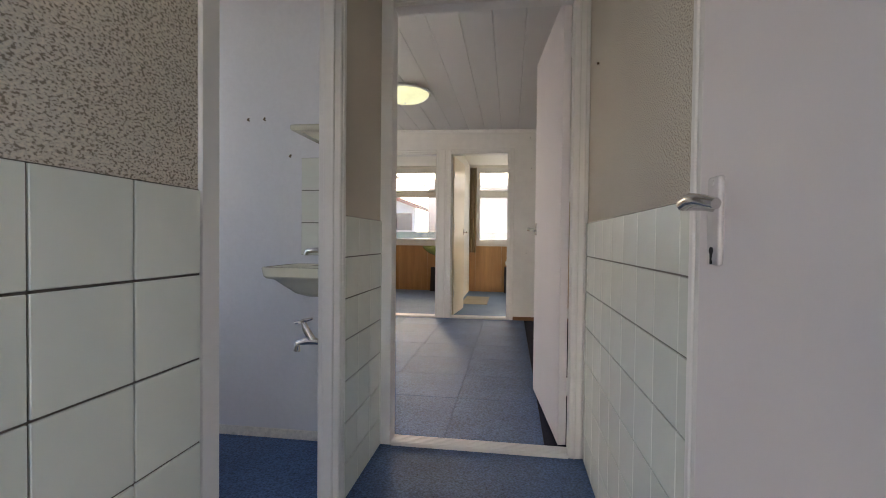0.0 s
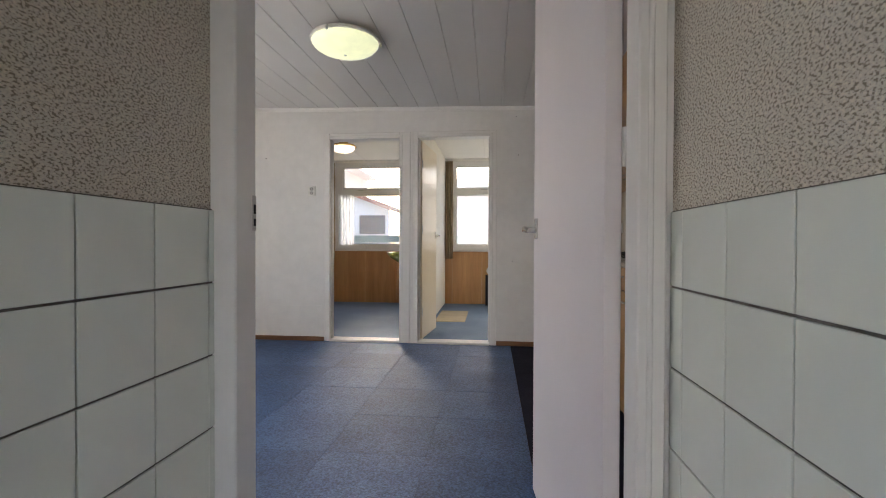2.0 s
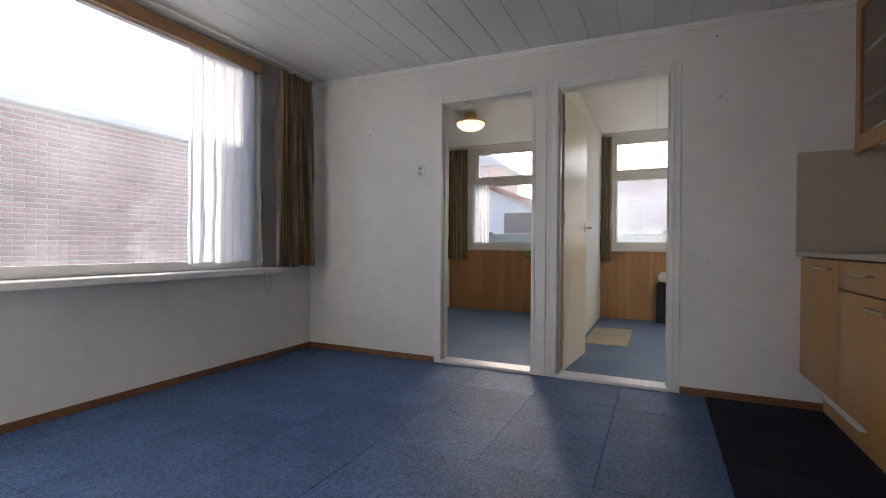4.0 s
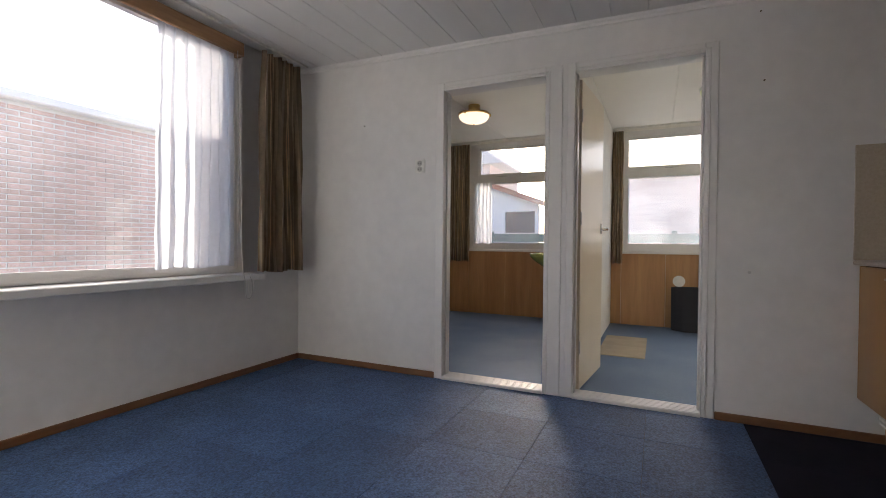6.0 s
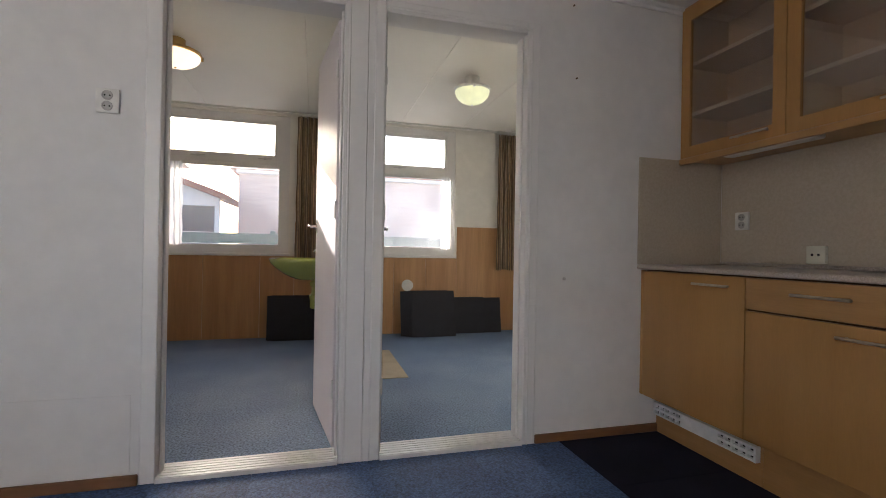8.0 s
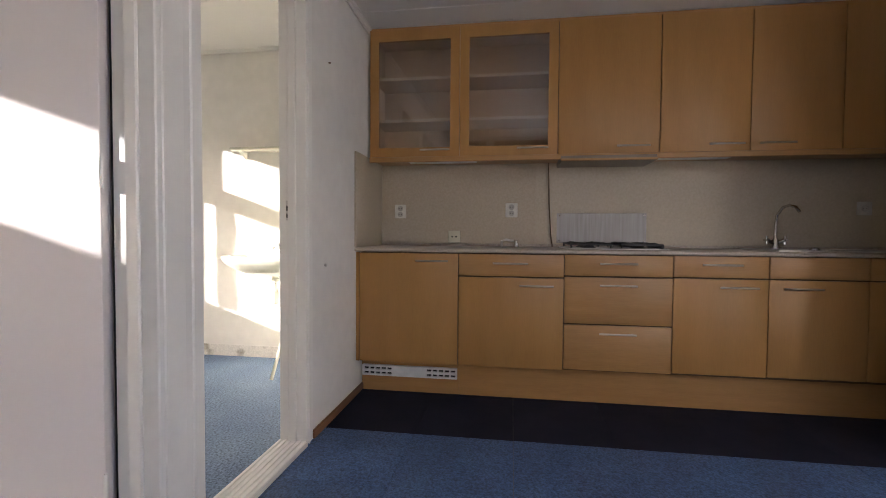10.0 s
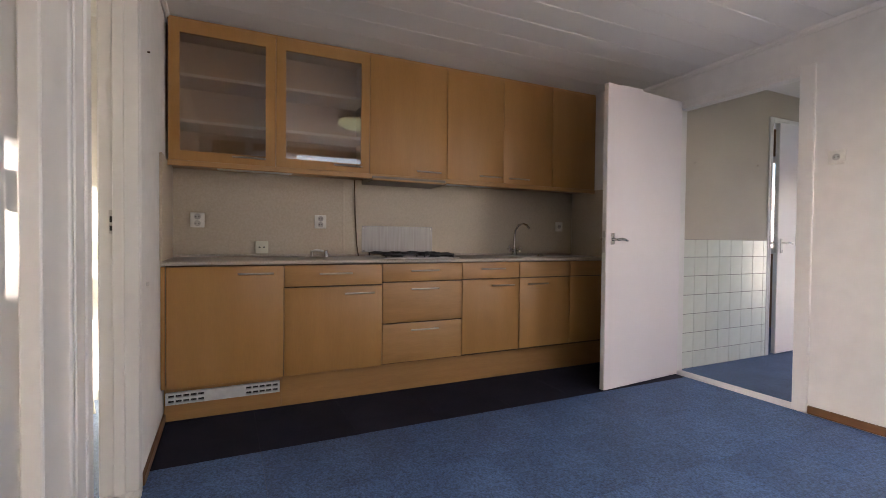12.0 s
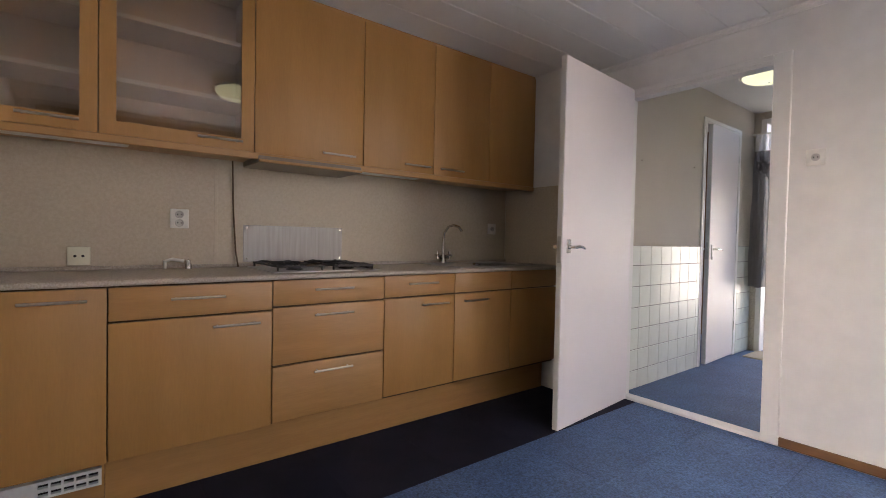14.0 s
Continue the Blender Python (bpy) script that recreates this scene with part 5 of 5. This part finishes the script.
solid("door_mat", cuboid(-0.25, 0.47, YF + 0.01, YF + 0.38, -0.002, 0.010, bev=0.003), CARD, "grey-beige mat on the carpet inside the entrance", "mat")
bn = thing("wheelie_bin", (0.95, -1.7, -0.14), "slate-blue plastic wheelie bin on the paving outside", "bin")
bm = bmesh.new()
r = bmesh.ops.create_cube(bm, size=1)
for v in bm.verts:
    t = 0.5 + v.co.z
    v.co = Vector((0.95 + v.co.x * (0.42 + 0.14 * t), -1.7 + v.co.y * (0.5 + 0.16 * t), -0.08 + t * 0.92))
bmesh.ops.bevel(bm, geom=list(bm.edges), offset=0.03, segments=2, affect='EDGES')
part("tub", bm, BIN, bn)
part("lid", cuboid(0.65, 1.25, -2.07, -1.35, 0.842, 0.90, bev=0.02, seg=2), BIN, bn)
for s in (0.72, 1.18):
    bm = bmesh.new()
    tube(bm, [(s - 0.03, -1.96, -0.05), (s + 0.03, -1.96, -0.05)], 0.09, 16)
    part("wheel", bm, BLACK, bn)
gw = solid("garden_wall", cuboid(-3, 4, -4.2, -4.0, -0.14, 2.2), WHITE, "pale rendered garden wall beyond the entrance", "wall", kind="structure")

# ---- neighbours ----
nb = thing("neighbour_house_west", (-6.6, 7, -0.14), "brown brick house wall opposite the kitchen window", "house", kind="")
# unseen southern stretch added to hold skylight off the kitchen floor
part("wall", cuboid(-9.0, -6.52, 1.6, 16, -0.14, 2.50), MORTAR, nb)
part("eaves", cuboid(-9.1, -6.38, 1.5, 16.1, 2.50, 2.60, bev=0.02), GLOSSY, nb)

nn = thing("neighbour_house_north", (0, 17, -0.14), "long red brick house with an orange tiled roof behind the fence", "house")
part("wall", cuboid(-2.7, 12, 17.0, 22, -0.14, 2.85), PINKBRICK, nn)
part("gutter", cuboid(-2.75, 12.05, 16.86, 16.99, 2.8, 2.9, bev=0.02), GLOSSY, nn)
bm = bmesh.new()
vs = [bm.verts.new(p) for p in ((-2.9, 16.8, 2.9), (12.2, 16.8, 2.9), (12.2, 19.5, 3.45), (-2.9, 19.5, 3.45), (-2.9, 22.2, 2.9), (12.2, 22.2, 2.9))]
for q in ((0, 1, 2, 3), (3, 2, 5, 4), (0, 3, 4), (1, 5, 2), (0, 4, 5, 1)):
    bm.faces.new([vs[i] for i in q])
part("roof", bm, ROOFTILE, nn, smooth=False)
gh = thing("garden_house", (-4.5, 15.5, -0.14), "white-boarded garden house with a dark window and an orange roof", "house")
bm = slab_with_holes(bmesh.new(), 'y', 15.6, 15.75, -6.6, -2.88, -0.14, 2.12, [(-3.78, -2.97, 1.28, 1.85), (-5.4, -4.3, 1.28, 1.85)])
part("wall", bm, GLOSSY, gh, smooth=False)
bm = bmesh.new()
vs = [bm.verts.new(p) for p in ((-6.6, 15.6, 2.12), (-2.95, 15.6, 2.12), (-4.75, 15.6, 2.72))]
v2 = [bm.verts.new(v.co + Vector((0, 0.15, 0))) for v in vs]
bm.faces.new(vs); bm.faces.new(v2)
for i in range(3):
    bm.faces.new((vs[i], vs[(i + 1) % 3], v2[(i + 1) % 3], v2[i]))
part("gable", bm, GLOSSY, gh, smooth=False)
for a in (-3.78, -5.4):
    w = part("window", cuboid(a, a + (0.81 if a > -4 else 1.1), 15.66, 15.68, 1.28, 1.85), WINDOWDARK, gh, "dark window pane")
bm = bmesh.new()
for e0, e1 in (((-2.7, 1.96), (-4.75, 2.72)), ((-6.8, 1.96), (-4.75, 2.72))):
    vs = [bm.verts.new((x, 15.3, z + d)) for (x, z), d in ((e0, 0), (e1, 0), (e1, 0.14), (e0, 0.14))]
    v2 = [bm.verts.new(v.co + Vector((0, 3, 0))) for v in vs]
    for i in range(4):
        bm.faces.new((vs[i], vs[(i + 1) % 4], v2[(i + 1) % 4], v2[i]))
    bm.faces.new(vs); bm.faces.new(v2)
part("roof", bm, ROOFTILE, gh, smooth=False)
# added house, not a known neighbour: its roofline cuts off the low sun
fh = thing("two_storey_house", (-15, 32, -0.14), "added two-storey brick house that blocks the low sun, roof paled like haze", "house")
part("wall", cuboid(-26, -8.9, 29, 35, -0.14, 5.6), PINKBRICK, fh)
bm = bmesh.new()
vs = [bm.verts.new(p) for p in ((-26.4, 28.6, 5.6), (-8.0, 28.6, 5.6), (-13.55, 32, 9.5), (-26.4, 32, 9.5), (-26.4, 35.4, 5.6), (-8.0, 35.4, 5.6))]
for q in ((0, 1, 2, 3), (3, 2, 5, 4), (0, 3, 4), (1, 5, 2), (0, 4, 5, 1)):
    bm.faces.new([vs[i] for i in q])
part("roof", bm, PALEROOF, fh, smooth=False)
for i in range(5):
    for z in (0.9, 3.6):
        part("window", cuboid(-19.2 + i * 2.1, -18.0 + i * 2.1, 28.97, 29.01, z, z + 1.3, bev=0.01), WINDOWDARK, fh, "dark window pane")
fn = thing("garden_fence", (-1, 13.2, -0.14), "dark green board fence behind the back rooms", "fence")
for i in range(7):
    part("rail_board", cuboid(-7, 6, 13.20 + 0.004 * (i % 2), 13.225 + 0.004 * (i % 2), -0.12 + i * 0.19, 0.06 + i * 0.19, bev=0.004), FENCE, fn)
for i in range(8):
    part("post", cuboid(-7 + i * 1.8, -6.91 + i * 1.8, 13.23, 13.32, -0.14, 1.25, bev=0.005), FENCE, fn)

# ---- repeated pieces: carpet tiles, wall tiles, bricks ----
STEP = 0.486
tile_me = {}


def shared(name, dims, material, parent, at, bev=0.0015, label=""):
    key = (tuple(round(d, 4) for d in dims), material.name)
    if key not in tile_me:
        bm = cuboid(-dims[0] / 2, dims[0] / 2, -dims[1] / 2, dims[1] / 2, -dims[2] / 2, dims[2] / 2, bev=bev)
        tile_me[key] = finish(bm, material, Vector((0, 0, 0)), False)
    ob = new(name, tile_me[key])
    ob.parent = parent
    ob.location = Vector(at) - ORIGIN[parent.name]
    return ob


ys = [YS1 + 0.012]
y = 3.69
while y < YN0 - 0.05:
    ys.append(y)
    y += STEP
ys.append(YN0 - 0.001)
xs = [XW + 0.001]
DARK_X = 0.395
x = DARK_X - 6 * STEP
while x < DARK_X + 0.01:
    if x > XW + 0.05:
        xs.append(x)
    x += STEP
rnd = random.Random(4)
for i in range(len(xs) - 1):
    for j in range(len(ys) - 1):
        dx, dy = xs[i + 1] - xs[i], ys[j + 1] - ys[j]
        shared("carpet_tile", (dx - 0.0015, dy - 0.0015, 0.009), CARPET, floor, ((xs[i] + xs[i + 1]) / 2, (ys[j] + ys[j + 1]) / 2, -0.0045 + rnd.uniform(-0.0006, 0.0006)), 0.001)
for j in range(len(ys) - 1):
    shared("dark_tile", (XE - DARK_X - 0.002, ys[j + 1] - ys[j] - 0.001, 0.008), DARKFLOOR, floor, ((XE + DARK_X) / 2, (ys[j] + ys[j + 1]) / 2, -0.0045), 0.001)


def tiled_dado(name, x, s, y0, y1, joint, label, top=TILE_TOP, first=PITCH):
    """Glazed tiles on a wall face at x, standing out to side s, from y0 to y1 with a joint at a given y."""
    ob = thing(name, (x, y0, 0), label, "wall tiles", kind="structure")
    part("grout", cuboid(min(x, x + s * 0.004), max(x, x + s * 0.004), y0, y1, 0.0, top), GROUT, ob, smooth=False)
    cuts = sorted({y0, y1, *[joint + k * PITCH for k in range(-30, 30) if y0 + 0.012 < joint + k * PITCH < y1 - 0.012]})
    for p, q in zip(cuts, cuts[1:]):
        for j in range(7):
            z1 = top - (first + (j - 1) * PITCH if j else 0.0)
            z0 = top - first - j * PITCH if j < 6 else 0.0
            shared("tile", (0.006, q - p - 0.0032, z1 - z0 - 0.0040), TILE, ob, (x + s * 0.0052, (p + q) / 2, (z0 + z1) / 2), 0.0012)
    return ob


LT = "cream-white glazed square tiles with dark joints up to waist height"
tiled_dado("dado_west_far", CX0, 1, TD[1] + 0.057, YS0 - 0.010, 2.812, LT)
tiled_dado("dado_west_near", CX0 + 0.040, 1, YF, TD[0] - 0.060, 1.495, LT)
tiled_dado("dado_east_far", CX1, -1, ED[1] + 0.055, YS0 - 0.010, 2.155, LT, 1.060, 0.146)
tiled_dado("dado_east_near", CX1, -1, YF, ED[0] - 0.055, 0.80, LT)

# bricks of the house opposite the kitchen window
COURSE, LONG = 0.0625, 0.22
near = []
bverts, bfaces = [], []
for j in range(41):
    for i in range(86):
        y = -3.4 + i * LONG + (0.5 * LONG if j % 2 else 0)
        z = -0.1 + (j + 0.5) * COURSE
        if 5.2 < y < 7.6 and 0.72 < z < 2.2 and len(near) < 300:
            near.append((y, z))
            continue
        if y < 1.75 or y > 15.8 or z < 0.3:
            continue
        k = len(bverts)
        for dx, dy, dz in ((0, 0, 0), (0, 1, 0), (0, 1, 1), (0, 0, 1), (1, 0, 0), (1, 1, 0), (1, 1, 1), (1, 0, 1)):
            e = 0.004 * dx
            bverts.append((-6.53 + 0.018 * dx, y - LONG / 2 + 0.005 + e + dy * (LONG - 0.010 - 2 * e), z - COURSE / 2 + 0.005 + e + dz * (COURSE - 0.010 - 2 * e)))
        bfaces += [(k + 4, k + 5, k + 6, k + 7), (k, k + 1, k + 5, k + 4), (k + 1, k + 2, k + 6, k + 5), (k + 2, k + 3, k + 7, k + 6), (k + 3, k, k + 4, k + 7)]
me = bpy.data.meshes.new("mesh")
me.from_pydata(bverts, [], bfaces)
me.materials.append(BRICK)
fb_ = new("bricks", me)
fb_.parent = nb
fb_.location = -ORIGIN[nb.name]
tagged(fb_, "courses of brown bricks with pale joints", kind="stuff")
for y, z in near:
    shared("brick", (0.02, LONG - 0.010, COURSE - 0.010), BRICK, nb, (-6.522, y, z), 0.003)
